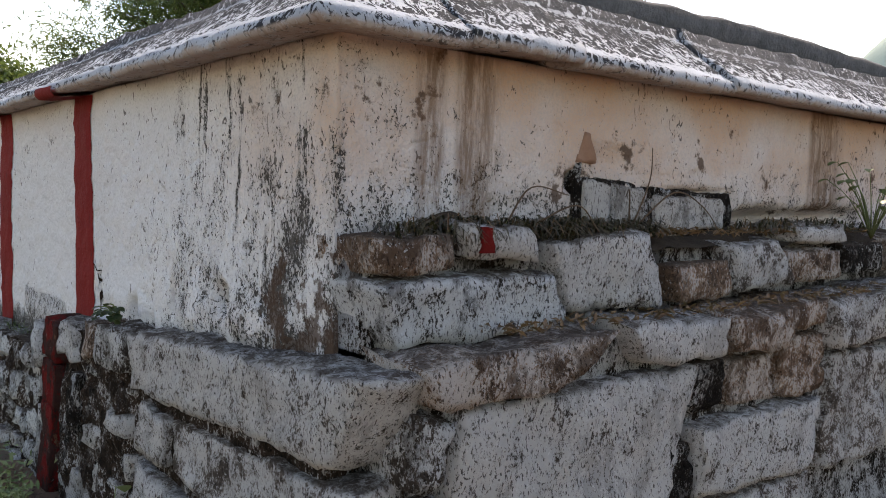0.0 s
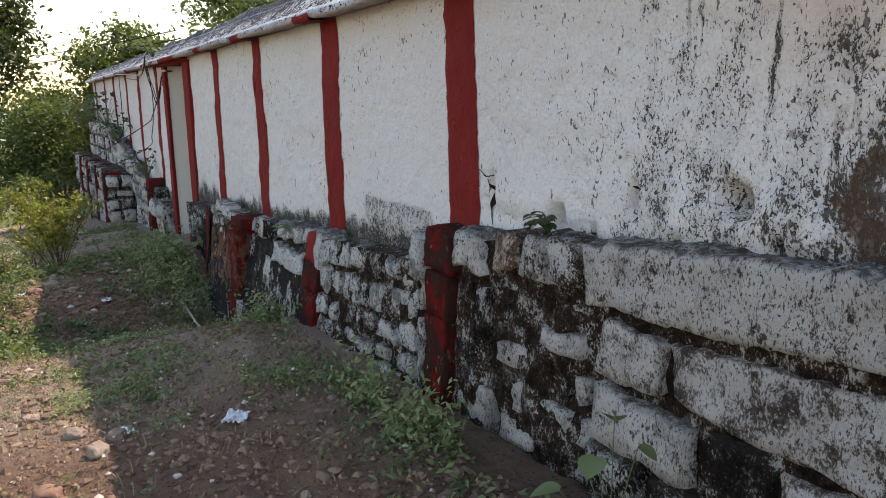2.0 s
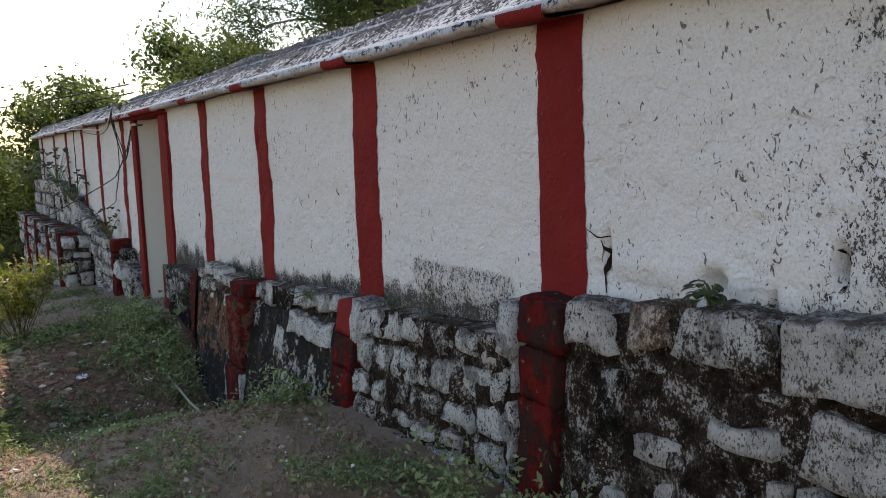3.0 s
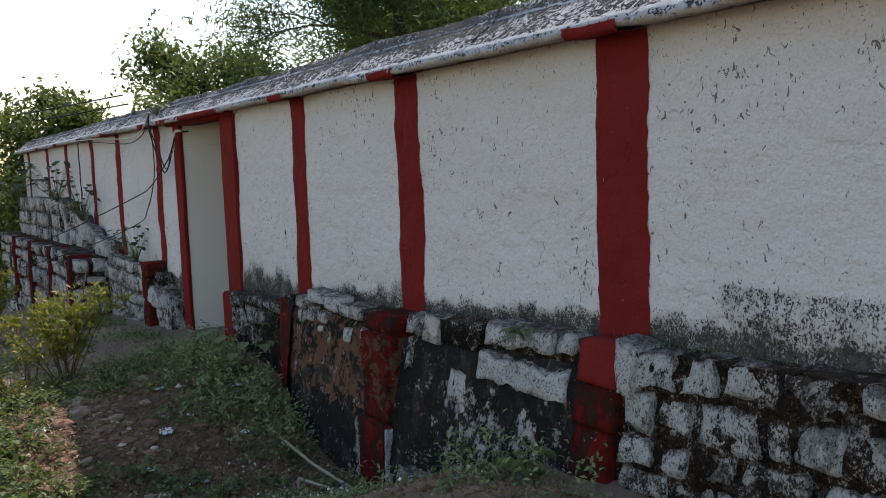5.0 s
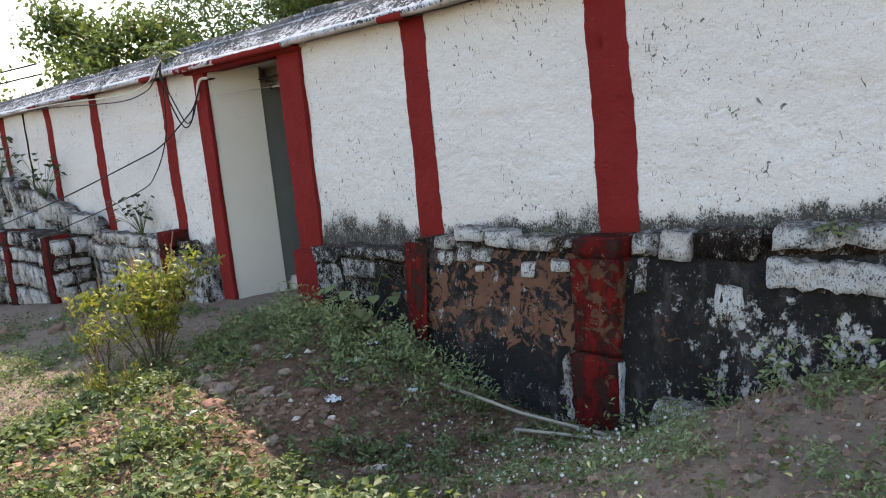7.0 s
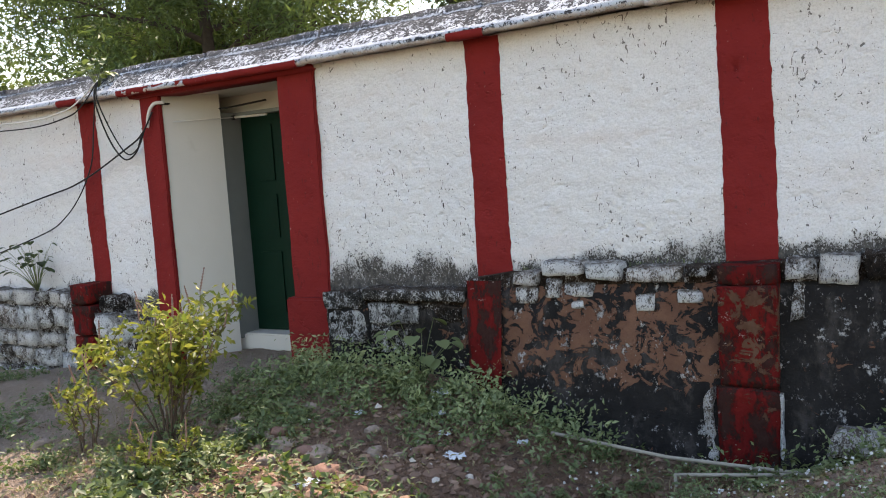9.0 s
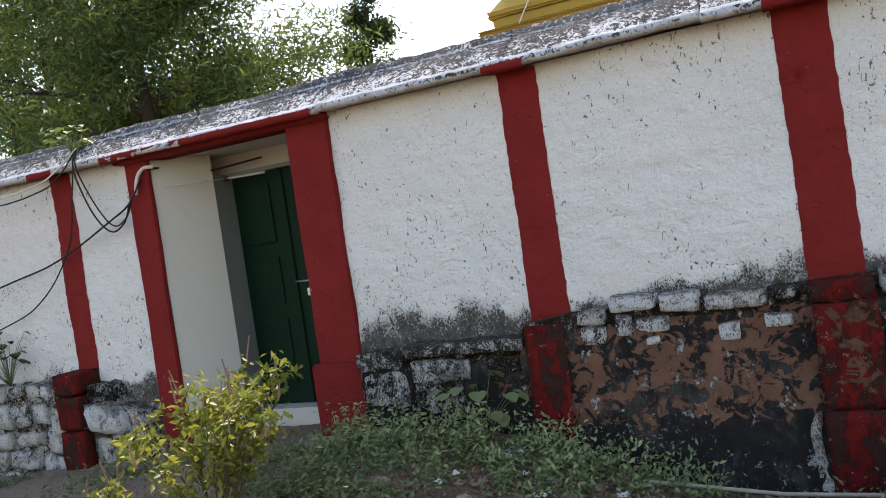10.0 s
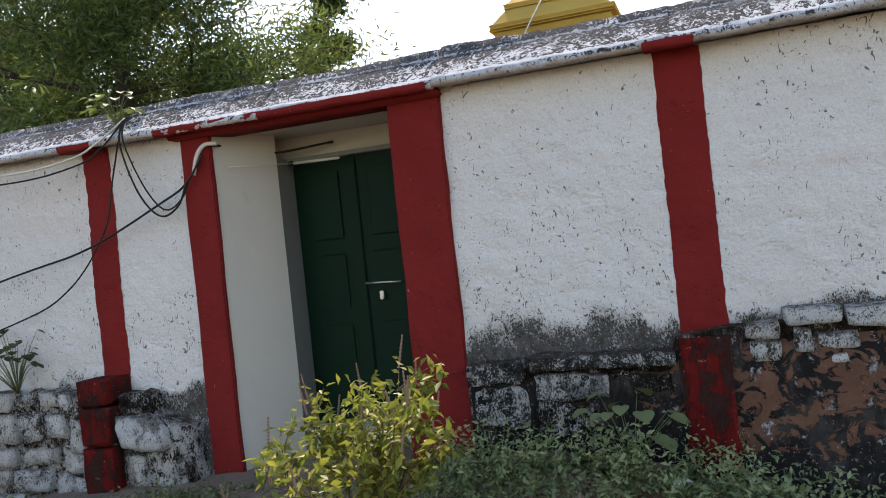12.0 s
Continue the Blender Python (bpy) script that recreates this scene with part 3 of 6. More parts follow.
def strip(name, u0, u1, z0, z1, seed, proud=0.012, parent=None, place=front, material=RED, pits=(), rough_edge=0.011, base=0.0, wall_seed=3):
    """A painted pilaster: a slightly proud strip with wobbling edges that follows the wall."""
    nu, nzz = 9, max(3, int((z1 - z0) / 0.03))
    verts, faces = [], []
    for j in range(nzz + 1):
        z = z0 + (z1 - z0) * j / nzz
        l = u0 + rough_edge * (0.8 * nz(seed, z, 1, 1.1) + 0.8 * nz(seed, z, 4, 17))
        r = u1 + rough_edge * (0.8 * nz(seed, z, 2, 1.2) + 0.8 * nz(seed, z, 5, 18))
        for i in range(nu + 1):
            u = l + (r - l) * i / nu
            edge = -0.009 if i in (0, nu) else 0.0
            verts.append(place(u, z, base + lumpy(u, z, wall_seed, pits) + proud + edge + (0.004 * nz(u, z, seed, 9) if 0 < i < nu else 0)))
    w = nu + 1
    faces = [(j * w + i, j * w + i + 1, (j + 1) * w + i + 1, (j + 1) * w + i) for j in range(nzz) for i in range(nu)]
    return put(name, mesh_of(name, verts, faces, material), parent)


def crack(parent, points, width, place=front, wall_seed=3, pits=FRONT_PITS):
    """A narrow dark split in the plaster, tapering to both ends."""
    pts = spline([(u, 0, z) for u, z in points], 8)
    verts, faces = [], []
    for i, q in enumerate(pts):
        d = (pts[min(i + 1, len(pts) - 1)] - pts[max(i - 1, 0)]).normalized()
        w = width * (0.25 + 0.75 * math.sin(math.pi * (i + 0.3) / (len(pts) - 0.4))) * (0.8 + 0.7 * nz(q.x, q.z, 2, 40))
        for sgn in (-1, 0, 1):
            u, z = q.x - sgn * d.z * w + 0.004 * nz(q.x, q.z, 7, 30), q.z + sgn * d.x * w
            verts.append(place(u, z, lumpy(u, z, wall_seed, pits) + (0.004 if sgn else 0.001)))
    faces = [(3 * i + k, 3 * i + k + 1, 3 * i + k + 4, 3 * i + k + 3) for i in range(len(pts) - 1) for k in (0, 1)]
    return put("crack", mesh_of("crack", verts, faces, JOINT), parent)


for width, points in ((0.004, ((-3.02, 1.535), (-2.95, 1.51), (-2.90, 1.515))), (0.006, ((-2.93, 1.50), (-2.905, 1.44), (-2.915, 1.37), (-2.91, 1.30))),
                      (0.012, ((-1.985, 1.55), (-1.965, 1.49), (-1.975, 1.43))), (0.007, ((-8.585, 1.30), (-8.57, 1.24), (-8.555, 1.165))), (0.005, ((-5.32, 1.62), (-5.30, 1.54), (-5.305, 1.44))),
                      (0.006, ((-1.09, 2.02), (-1.02, 2.035), (-0.95, 2.025))), (0.005, ((-6.69, 1.98), (-6.675, 1.95), (-6.66, 1.90)))):
    crack(wall_front, points, width)

STRIPES = ((-3.29, -3.02, 1.24), (-5.022, -4.722, 0.96), (-6.775, -6.50, 0.86), (-8.345, -8.10, 0.78))
for i, (a, b, z0) in enumerate(STRIPES):
    strip("painted_pilaster", a, b, z0, TOP - 0.01, i * 7.3, parent=wall_front, pits=FRONT_PITS)
for i, (a, b, z0) in enumerate(((-12.245, -12.015, 0.30), (-14.20, -13.95, 0.70), (-15.85, -15.6, 0.9), (-17.9, -17.66, 1.0), (-19.9, -19.65, 1.0), (-22.3, -22.05, 1.0))):
    strip("painted_pilaster", a, b, z0, TOP - 0.01, 40 + i * 5.1, parent=wall_far, wall_seed=13)
strip("thin_dark_pipe_stain", -16.75, -16.69, 1.2, TOP - 0.02, 77, parent=wall_far, material=JOINT, wall_seed=13)

# doorway: red posts, recess and door
door_posts = []
for name, u0, u1, z0, lab in (("door_post", -11.41, -11.18, -0.05, "red-painted stone post beside the doorway"), ("door_post", -9.912, -9.575, 0.02, "red-painted stone post on a pedestal beside the doorway")):
    bm = box_bm(u0, u1, WALL_Y - 0.030, WALL_Y + (0.010 if u0 < -11 else 0.22), z0, TOP - 0.012, 0.008)
    bmesh.ops.subdivide_edges(bm, edges=[e for e in bm.edges if e.calc_length() > 1], cuts=28)
    for v in bm.verts:
        v.co.x += 0.010 * nz(v.co.x, v.co.y, v.co.z, 2.3) + 0.004 * nz(v.co.x, v.co.y, v.co.z, 11)
        v.co.y += 0.006 * nz(v.co.z, v.co.y, v.co.x, 5)
    post = part(name, bm, RED, None)
    tagged(post, lab, "door post", "doorway posts")
    door_posts.append(post)
ped = box_bm(-9.955, -9.53, WALL_Y - 0.085, WALL_Y + 0.15, -0.05, 0.655, 0.015)
part("pedestal", ped, RED, door_posts[1])

part_wall = box_bm(-11.42, DOOR_L + 0.012, WALL_Y + 0.012, 2.80, -0.2, TOP, 0.0)
for v in part_wall.verts:
    if v.co.x > -11.3 and v.co.y > 2.5:
        v.co = (-10.965, 2.422, v.co.z)
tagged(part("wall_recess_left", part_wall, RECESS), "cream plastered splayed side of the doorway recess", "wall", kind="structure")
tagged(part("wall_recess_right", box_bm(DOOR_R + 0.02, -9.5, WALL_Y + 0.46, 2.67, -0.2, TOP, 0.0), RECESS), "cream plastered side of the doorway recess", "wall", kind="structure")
back = bmesh.new()
for x0, x1, z0, z1 in ((-11.42, -10.99, -0.2, TOP), (-10.03, -9.5, -0.2, TOP), (-10.99, -10.03, 2.165, TOP)):
    tmp = box_bm(x0, x1, 2.67, 3.1, z0, z1)
    me = bpy.data.meshes.new("tmp")
    tmp.to_mesh(me)
    tmp.free()
    back.from_mesh(me)
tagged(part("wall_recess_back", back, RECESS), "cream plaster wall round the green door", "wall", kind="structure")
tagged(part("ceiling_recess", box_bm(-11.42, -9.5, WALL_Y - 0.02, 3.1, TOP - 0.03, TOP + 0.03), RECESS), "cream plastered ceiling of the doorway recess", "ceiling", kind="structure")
part_l = box_bm(-11.46, -9.56, WALL_Y - 0.10, WALL_Y + 0.16, TOP - 0.05, TOP - 0.002, 0.01)
tagged(part("trim_lintel", part_l, RED, smooth=True), "red-painted lintel edge over the doorway", "lintel", kind="structure")
tagged(part("floor_recess", box_bm(-11.18, -9.9, WALL_Y + 0.05, 3.1, -0.2, 0.085, 0.008), DUST), "dusty brown threshold floor of the doorway", "floor", kind="structure")
tagged(part("trim_door_sill", box_bm(-11.05, -9.95, 2.49, 2.8, 0.09, 0.235, 0.012), RECESS), "pale plastered step below the door", "door sill", kind="structure")

door = empty("door_1", "closed dark green double door with panels and a bolt", "door", at=(-10.51, 2.67, 0.235))
door["kind"] = "structure"


def local_part(name, bm, material, parent, origin, label=""):
    bm.transform(Matrix.Translation(-Vector(origin)))
    return part(name, bm, material, parent, label)


DO = (-10.58, 2.80, 0.24)
for x0, x1 in ((-11.050, -10.585), (-10.575, -10.118)):
    leaf_ob = local_part("door_leaf", box_bm(x0, x1, 2.80, 2.84, 0.245, 2.133, 0.004), GREEN_PAINT, door, DO)
    for z0, z1 in ((0.40, 0.95), (1.05, 1.45), (1.55, 2.05)):
        bm = box_bm(x0 + 0.10, x1 - 0.10, 2.788, 2.802, z0, z1)
        bmesh.ops.bevel(bm, geom=[e for e in bm.edges if all(v.co.y < 2.79 for v in e.verts)], offset=0.012, segments=2, affect="EDGES")
        local_part("raised_panel", bm, GREEN_PAINT, leaf_ob, DO)
local_part("cover_strip", box_bm(-10.61, -10.55, 2.78, 2.80, 0.245, 2.133, 0.006), GREEN_PAINT, door, DO)
frame_bm = bmesh.new()
for x0, x1, z0, z1 in ((-11.20, -11.052, 0.20, 2.165), (-10.115, -10.04, 0.20, 2.165), (-11.052, -10.115, 2.135, 2.165)):
    tmp = box_bm(x0, x1, 2.562 if x1 < -11 else 2.72, 2.86, z0, z1, 0.004)
    me = bpy.data.meshes.new("tmp")
    tmp.to_mesh(me)
    tmp.free()
    frame_bm.from_mesh(me)
local_part("door_frame", frame_bm, GREY_PAINT, door, DO, "grey painted door frame")
bolt = tube("bolt", [Vector(p) - Vector(DO) for p in ((-10.55, 2.765, 1.222), (-10.42, 2.762, 1.218), (-10.28, 2.765, 1.212))], 0.007, STEEL, door, label="steel sliding bolt")
local_part("padlock", box_bm(-10.445, -10.415, 2.745, 2.765, 1.10, 1.16, 0.005), STEEL, door, DO, "small hanging steel padlock")

# ---- eave: sloping slabs laid end to end round the corner ----
EAVE_PROFILE = ((-0.02, 2.352), (0.10, 2.335), (0.155, 2.330), (0.166, 2.345), (0.160, 2.372), (0.135, 2.388), (0.06, 2.445), (-0.03, 2.515), (-0.075, 2.552), (-0.10, 2.600), (-0.17, 2.612), (-0.42, 2.615), (-0.44, 2.36))


def eave_point(s, out):
    """s runs along the front from the far end to the corner at 0, then along the side."""
    if abs(s) < 1e-6:
        return SIDE_X + out, WALL_Y - out
    return (SIDE_X + s, WALL_Y - out) if s < 0 else (SIDE_X + out, WALL_Y + s)


roof = empty("roof_eave", "weathered grey and white sloping eave slabs along the wall top", "eave")
roof["kind"] = "structure"
joints = [-22.3, -20.9, -19.4, -18.1, -16.7, -15.2, -13.9, -12.6, -11.1, -9.9, -8.75, -7.42, -6.3, -5.0, -3.85, -2.7, -1.55, 0.33, 0.78, 1.62, 2.75, 3.9, 5.3, 7.1]
for k, (s0, s1) in enumerate(zip(joints, joints[1:])):
    rnd = random.Random(k)
    lift, push, tip = rnd.uniform(-0.006, 0.006), rnd.uniform(-0.012, 0.012), rnd.uniform(-0.012, 0.012)
    near = s0 > -12
    n = max(4, int((s1 - s0) / (0.026 if near else 0.12)))
    stations = [s0 + 0.0012 + (s1 - s0 - 0.0024) * i / n for i in range(n + 1)]
    if s0 < 0 < s1:
        stations = sorted([s for s in stations if abs(s) > 0.30] + [0.0, -0.30, 0.30])
    verts, faces = [], []
    fat = []
    for (o0, z0), (o1, z1) in zip(EAVE_PROFILE, EAVE_PROFILE[1:] + EAVE_PROFILE[:1]):
        steps = max(1, int(math.hypot(o1 - o0, z1 - z0) / 0.045)) if o0 > -0.3 else 1
        fat += [(o0 + (o1 - o0) * q / steps, z0 + (z1 - z0) * q / steps) for q in range(steps)]
    m = len(fat)
    for s in stations:
        for o, z in fat:
            x, y = eave_point(s, o + push)
            edge = 1.0 if o > 0.09 else 0.45
            wob = edge * (0.010 * nz(s, o, k * 3, 3.5) + 0.010 * nz(s, z, k * 3 + 1, 13) + 0.009 * nz(s, z, k, 31))
            x, y = eave_point(s, o + push + wob)
            verts.append((x, y, z + lift + tip * (s - s0) / (s1 - s0) + 0.008 * nz(s, o, 9, 9) + 0.008 * nz(s, o, 5, 27) + (0.02 * nz(s, 0, 4, 1.2) if o < -0.06 else 0)))
    for i in range(len(stations) - 1):
        for q in range(m):
            a, b = i * m + q, i * m + (q + 1) % m
            faces.append((a, a + m, b + m, b))
    faces += [tuple(range(m)), tuple(reversed(range((len(stations) - 1) * m, len(stations) * m)))]
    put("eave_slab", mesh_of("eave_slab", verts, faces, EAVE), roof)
# red paint carried onto the underside and lip of the eave above the pilasters
for i, (a, b) in enumerate([(s[0], s[1]) for s in STRIPES] + [(-12.26, -12.0), (-14.25, -13.9), (-15.9, -15.55), (-17.95, -17.6), (-19.9, -19.6)] + [(-11.47, -9.58)]):
    l, r = a - 0.035, b - 0.02
    verts, faces, prof = [], [], ((-0.01, 2.338), (0.10, 2.323), (0.160, 2.318), (0.180, 2.338), (0.177, 2.366))
    n = max(6, int((r - l) / 0.04))
    for q in range(n + 1):
        u = l + (r - l) * q / n
        for o, z in prof:
            verts.append((u, WALL_Y - o - 0.006 * nz(u, o, 4, 8), z + 0.006 * nz(u, o, i, 8) - 0.004))
    w = len(prof)
    faces = [(q * w + c, (q + 1) * w + c, (q + 1) * w + c + 1, q * w + c + 1) for q in range(n) for c in range(w - 1)]
    put("red_capital_paint", mesh_of("red_capital_paint", verts, faces, RED), roof, "red paint on the eave lip above a pilaster")
tagged(part("roof_deck", box_bm(END_X + 0.4, SIDE_X - 0.40, WALL_Y + 0.40, SIDE_END, 2.36, 2.60, 0.02), EAVE), "flat weathered lime-concrete roof", "roof", kind="structure")
tagged(part("wall_back", box_bm(END_X, SIDE_X - 0.02, SIDE_END, SIDE_END + 0.4, -1.5, 2.4), PLASTER), "plain white rear wall of the temple", "wall", kind="structure")
tagged(part("wall_end", box_bm(END_X - 0.02, END_X + 0.4, WALL_Y + 0.46, SIDE_END, -1.8, 2.4), PLASTER), "plain white end wall of the temple", "wall", kind="structure")
# low parapet kerb on the side roof
verts, faces, ring = [], [], ((-1.02, 2.55), (-0.99, 2.695), (-1.03, 2.72), (-1.16, 2.72), (-1.19, 2.55))
n = 90
for q in range(n + 1):
    y = 2.72 + 5.4 * q / n
    for x, z in ring:
        verts.append((x + 0.012 * nz(y, x, z, 4), y, z + 0.014 * nz(y, x, 3, 5) + 0.015 * math.sin(y * 1.7)))
w = len(ring)
faces = [(q * w + c, q * w + (c + 1) % w, (q + 1) * w + (c + 1) % w, (q + 1) * w + c) for q in range(n) for c in range(w)] + [tuple(reversed(range(w))), tuple(range(n * w, n * w + w))]
KERB = varied("blackened_kerb", (0.025, 0.025, 0.026), (0.16, 0.155, 0.15), 9, 0.95, dist=0.02)
put("trim_roof_kerb", mesh_of("trim_roof_kerb", verts, faces, KERB), label="dark weathered kerb along the roof edge", category="kerb", kind="structure")


# ---- plinth masonry ----
_shell = {}


def shell(nu, nv, nw):
    """Points and faces of the surface of a unit box cut into nu x nv x nw cells."""
    key = (nu, nv, nw)
    if key not in _shell:
        ids, pts, faces = {}, [], []

        def at(i, j, k):
            if (i, j, k) not in ids:
                ids[(i, j, k)] = len(pts)
                pts.append((i / nu, j / nv, k / nw))
            return ids[(i, j, k)]

        for i in range(nu):
            for j in range(nv):
                faces.append((at(i, j, nw), at(i + 1, j, nw), at(i + 1, j + 1, nw), at(i, j + 1, nw)))
        for i in range(nu):
            for k in range(nw):
                faces.append((at(i, 0, k), at(i + 1, 0, k), at(i + 1, 0, k + 1), at(i, 0, k + 1)))
                faces.append((at(i, nv, k + 1), at(i + 1, nv, k + 1), at(i + 1, nv, k), at(i, nv, k)))
        for j in range(nv):
            for k in range(nw):
                faces.append((at(0, j, k + 1), at(0, j + 1, k + 1), at(0, j + 1, k), at(0, j, k)))
                faces.append((at(nu, j, k), at(nu, j + 1, k), at(nu, j + 1, k + 1), at(nu, j, k + 1)))
        _shell[key] = (pts, faces)
    return _shell[key]


def lay(parent, place, quad, out, depth, material, seed, name="stone", curve=0.011, rough=0.019, cell=0.034, label=""):
    """One rough block: quad holds its lower left, lower right, upper right and upper left (u, z); out is how far its face stands from the wall."""
    (ax, az), (bx, bz), (cx, cz), (dx, dz) = quad
    w, h = max(bx - ax, cx - dx), max(dz - az, cz - bz)
    nu, nv, nw = max(3, min(52, int(w / cell))), max(3, min(16, int(h / cell))), 3
    pts, faces = shell(nu, nv, nw)
    r = min(curve, 0.45 * h, 0.45 * w, 0.45 * depth)
    verts = []
    for a, b, c in pts:
        p = Vector((a * w, b * h, c * depth))
        q = Vector((min(max(p.x, r), w - r), min(max(p.y, r), h - r), min(max(p.z, 0), depth - r)))
        d = p - q
        if d.length > r > 0:
            d = d.normalized() * r
        p = q + d
        s, t = p.x / w, p.y / h
        u = (1 - s) * (1 - t) * ax + s * (1 - t) * bx + s * t * cx + (1 - s) * t * dx
        z = (1 - s) * (1 - t) * az + s * (1 - t) * bz + s * t * cz + (1 - s) * t * dz
        k = seed * 3.7
        n1, n2, n3 = nz(u + k, z, p.z, 5), nz(u, z + k, p.z, 15), nz(u + 2 * k, z, p.z, 33)
        u += rough * (1.3 * nz(u, z + k, p.z, 6) + 0.8 * n2)
        z += rough * (1.3 * nz(u + k, z + 3, p.z, 7) + 0.8 * n3)
        verts.append(place(u, z, out - depth + p.z + rough * (1.3 * n1 + 0.9 * n2 + 0.7 * n3)))
    if place is side:
        faces = [tuple(f) for f in faces]
    me = mesh_of(name, verts, faces, material)
    return put(name, me, parent, label)


def rect(u0, u1, z0, z1, seed=0, skew=0.012):
    rnd = random.Random(seed * 91 + 7)
    j = lambda: rnd.uniform(-skew, skew)
    return ((u0 + j(), z0 + j()), (u1 + j(), z0 + j()), (u1 + j(), z1 + j()), (u0 + j(), z1 + j()))


def rubble(parent, place, u0, u1, foot, head, out, sizes, materials, seed, gap=0.014, depth=0.14, height=(0.09, 0.16), batter=0.0, cell=0.05):
    """Rough courses between the lines foot(u) and head(u); the courses follow the head line."""
    rnd = random.Random(seed)
    drop, k = 0.0, 0
    deepest = max(head(u0) - foot(u0), head(u1) - foot(u1))
    while drop < deepest - 0.04:
        h = rnd.uniform(*height)
        u = u0 + (0 if drop == 0 else -rnd.uniform(0, sizes[0] * 0.3))
        while u < u1 - 0.03:
            w = rnd.uniform(*sizes)
            e = min(u + w, u1)
            if u1 - e < sizes[0] * 0.5:
                e = u1
            s = max(u, u0)
            m = (s + e) / 2
            top = min(head(s + 0.01), head(e - 0.01)) - drop
            low = top - h
            if low < foot(m) - 0.12 or e - s < 0.04:
                u = e
                continue
            k += 1
            j = min(0.028, 0.10 * (e - s) + 0.008)
            dip = rnd.uniform(0, 0.022) if drop else 0.004
            lift = rnd.choice((0.0, 0.0, 0.03, -0.012))
            q = ((s + gap / 2 + rnd.uniform(-.3 * j, j), low + gap / 2 + lift + rnd.uniform(-.012, .016)), (e - gap / 2 - rnd.uniform(-.3 * j, j), low + gap / 2 + lift + rnd.uniform(-.012, .016)),
                 (e - gap / 2 - rnd.uniform(-.3 * j, j), head(e - 0.01) - drop - gap / 2 - dip + rnd.uniform(-.012, .008)), (s + gap / 2 + rnd.uniform(-.3 * j, j), head(s + 0.01) - drop - gap / 2 - dip + rnd.uniform(-.012, .008)))
            lay(parent, place, q, out + rnd.uniform(-0.02, 0.015) + batter * drop, depth, rnd.choice(materials), seed * 17 + k, cell=cell)
            u = e
        drop += h
    return k


def line(*pts):
    def f(u):
        if u <= pts[0][0]:
            return pts[0][1]
        for (a, za), (b, zb) in zip(pts, pts[1:]):
            if u <= b:
                return za + (zb - za) * (u - a) / (b - a)
        return pts[-1][1]
    return f


def shelving(u, z, out):
    """Places on the front plinth, whose face leans out towards its foot."""
    lean = (0.2 - 0.15 * smooth01(u, -5.3, -3.4)) * (1 - smooth01(u, -2.95, -2.45)) * smooth01(u, -8.7, -7.7)
    return front(u, z, out + lean * max(0.0, HEAD(u) - z))


HEAD = line((-9.55, 0.725), (-8.40, 0.735), (-8.37, 0.82), (-8.1, 0.86), (-6.75, 0.90), (-5.7, 0.965), (-5.0, 1.0), (-4.1, 1.05), (-3.35, 1.10), (-3.22, 1.22), (-2.9, 1.27), (-2.1, 1.36), (-0.5, 1.46))
FOOT = lambda u: ground_z(u, 1.75) - 0.06


def core(name, place, u0, u1, head, out, drop, label, material, zlow=-1.0, step=0.05, smear=lambda u: 0.0, rows=12):
    """The rough body of a plinth, behind and between its stones."""
    n = int((u1 - u0) / step)
    verts, faces = [], []
    for i in range(n + 1):
        u = u0 + (u1 - u0) * i / n
        hi = head(u) - drop
        for j in range(rows + 1):
            z = zlow + (hi - zlow) * (j / rows) ** 0.6
            verts.append(place(u, z, out + smear(u) * (0.026 + 0.034 * nz(u, z, 3, 7) + 0.016 * nz(u, z, 9, 19)) + 0.016 * nz(u, z, 6, 4) + 0.01 * nz(u, z, 1, 13)))
        verts.append(place(u, hi + 0.012 * nz(u, 2, 1, 8), out * 0.5))
        verts.append(place(u, hi + 0.012 * nz(u, 2, 4, 8), -0.05))
        verts.append(place(u, zlow, -0.05))
    w = rows + 4
    for i in range(n):
        for j in range(w):
            a, b = i * w + j, i * w + (j + 1) % w
            faces.append((a, a + w, b + w, b))
    faces += [tuple(range(w)), tuple(reversed(range(n * w, n * w + w)))]
    return put(name, mesh_of(name, verts, faces, material), label=label, category="plinth", kind="structure")


plinth = core("wall_plinth", shelving, -9.55, -0.66, HEAD, 0.112, 0.02, "rubble plinth of limewashed stones with dark joints", MORTAR, -0.6, 0.025, lambda u: max(smooth01(u, -3.0, -2.9) * (1 - smooth01(u, -2.2, -2.06)), 1.15 * smooth01(u, -4.72, -4.6) * (1 - smooth01(u, -3.4, -3.25))), 70)

# by the corner: two long slabs with smaller stones beside and below
lay(plinth, shelving, ((-2.06, 1.150), (-0.58, 1.245), (-0.425, 1.500), (-2.055, 1.375)), 0.148, 0.19, GREYED, 1, "long_slab", 0.022, 0.016, 0.03, "long grey-white stone slab, sagging at one end")
lay(plinth, shelving, ((-1.63, 0.955), (-0.55, 0.880), (-0.52, 1.215), (-1.64, 1.125)), 0.140, 0.16, GREYED, 2, "long_slab", 0.02, 0.015, 0.03, "grey-white lower slab under an open crack")
lay(plinth, shelving, ((-2.45, 1.185), (-2.09, 1.195), (-2.075, 1.362), (-2.36, 1.352)), 0.16, 0.18, WASHED, 3)
lay(plinth, shelving, ((-2.64, 1.17), (-2.46, 1.19), (-2.47, 1.345), (-2.64, 1.335)), 0.155, 0.17, BARE, 4)
lay(plinth, shelving, ((-2.94, 1.13), (-2.68, 1.14), (-2.72, 1.30), (-2.93, 1.29)), 0.17, 0.17, GREYED, 5)
lay(plinth, shelving, ((-1.99, 0.93), (-1.66, 0.945), (-1.66, 1.115), (-1.96, 1.130)), 0.140, 0.15, GREYED, 6)
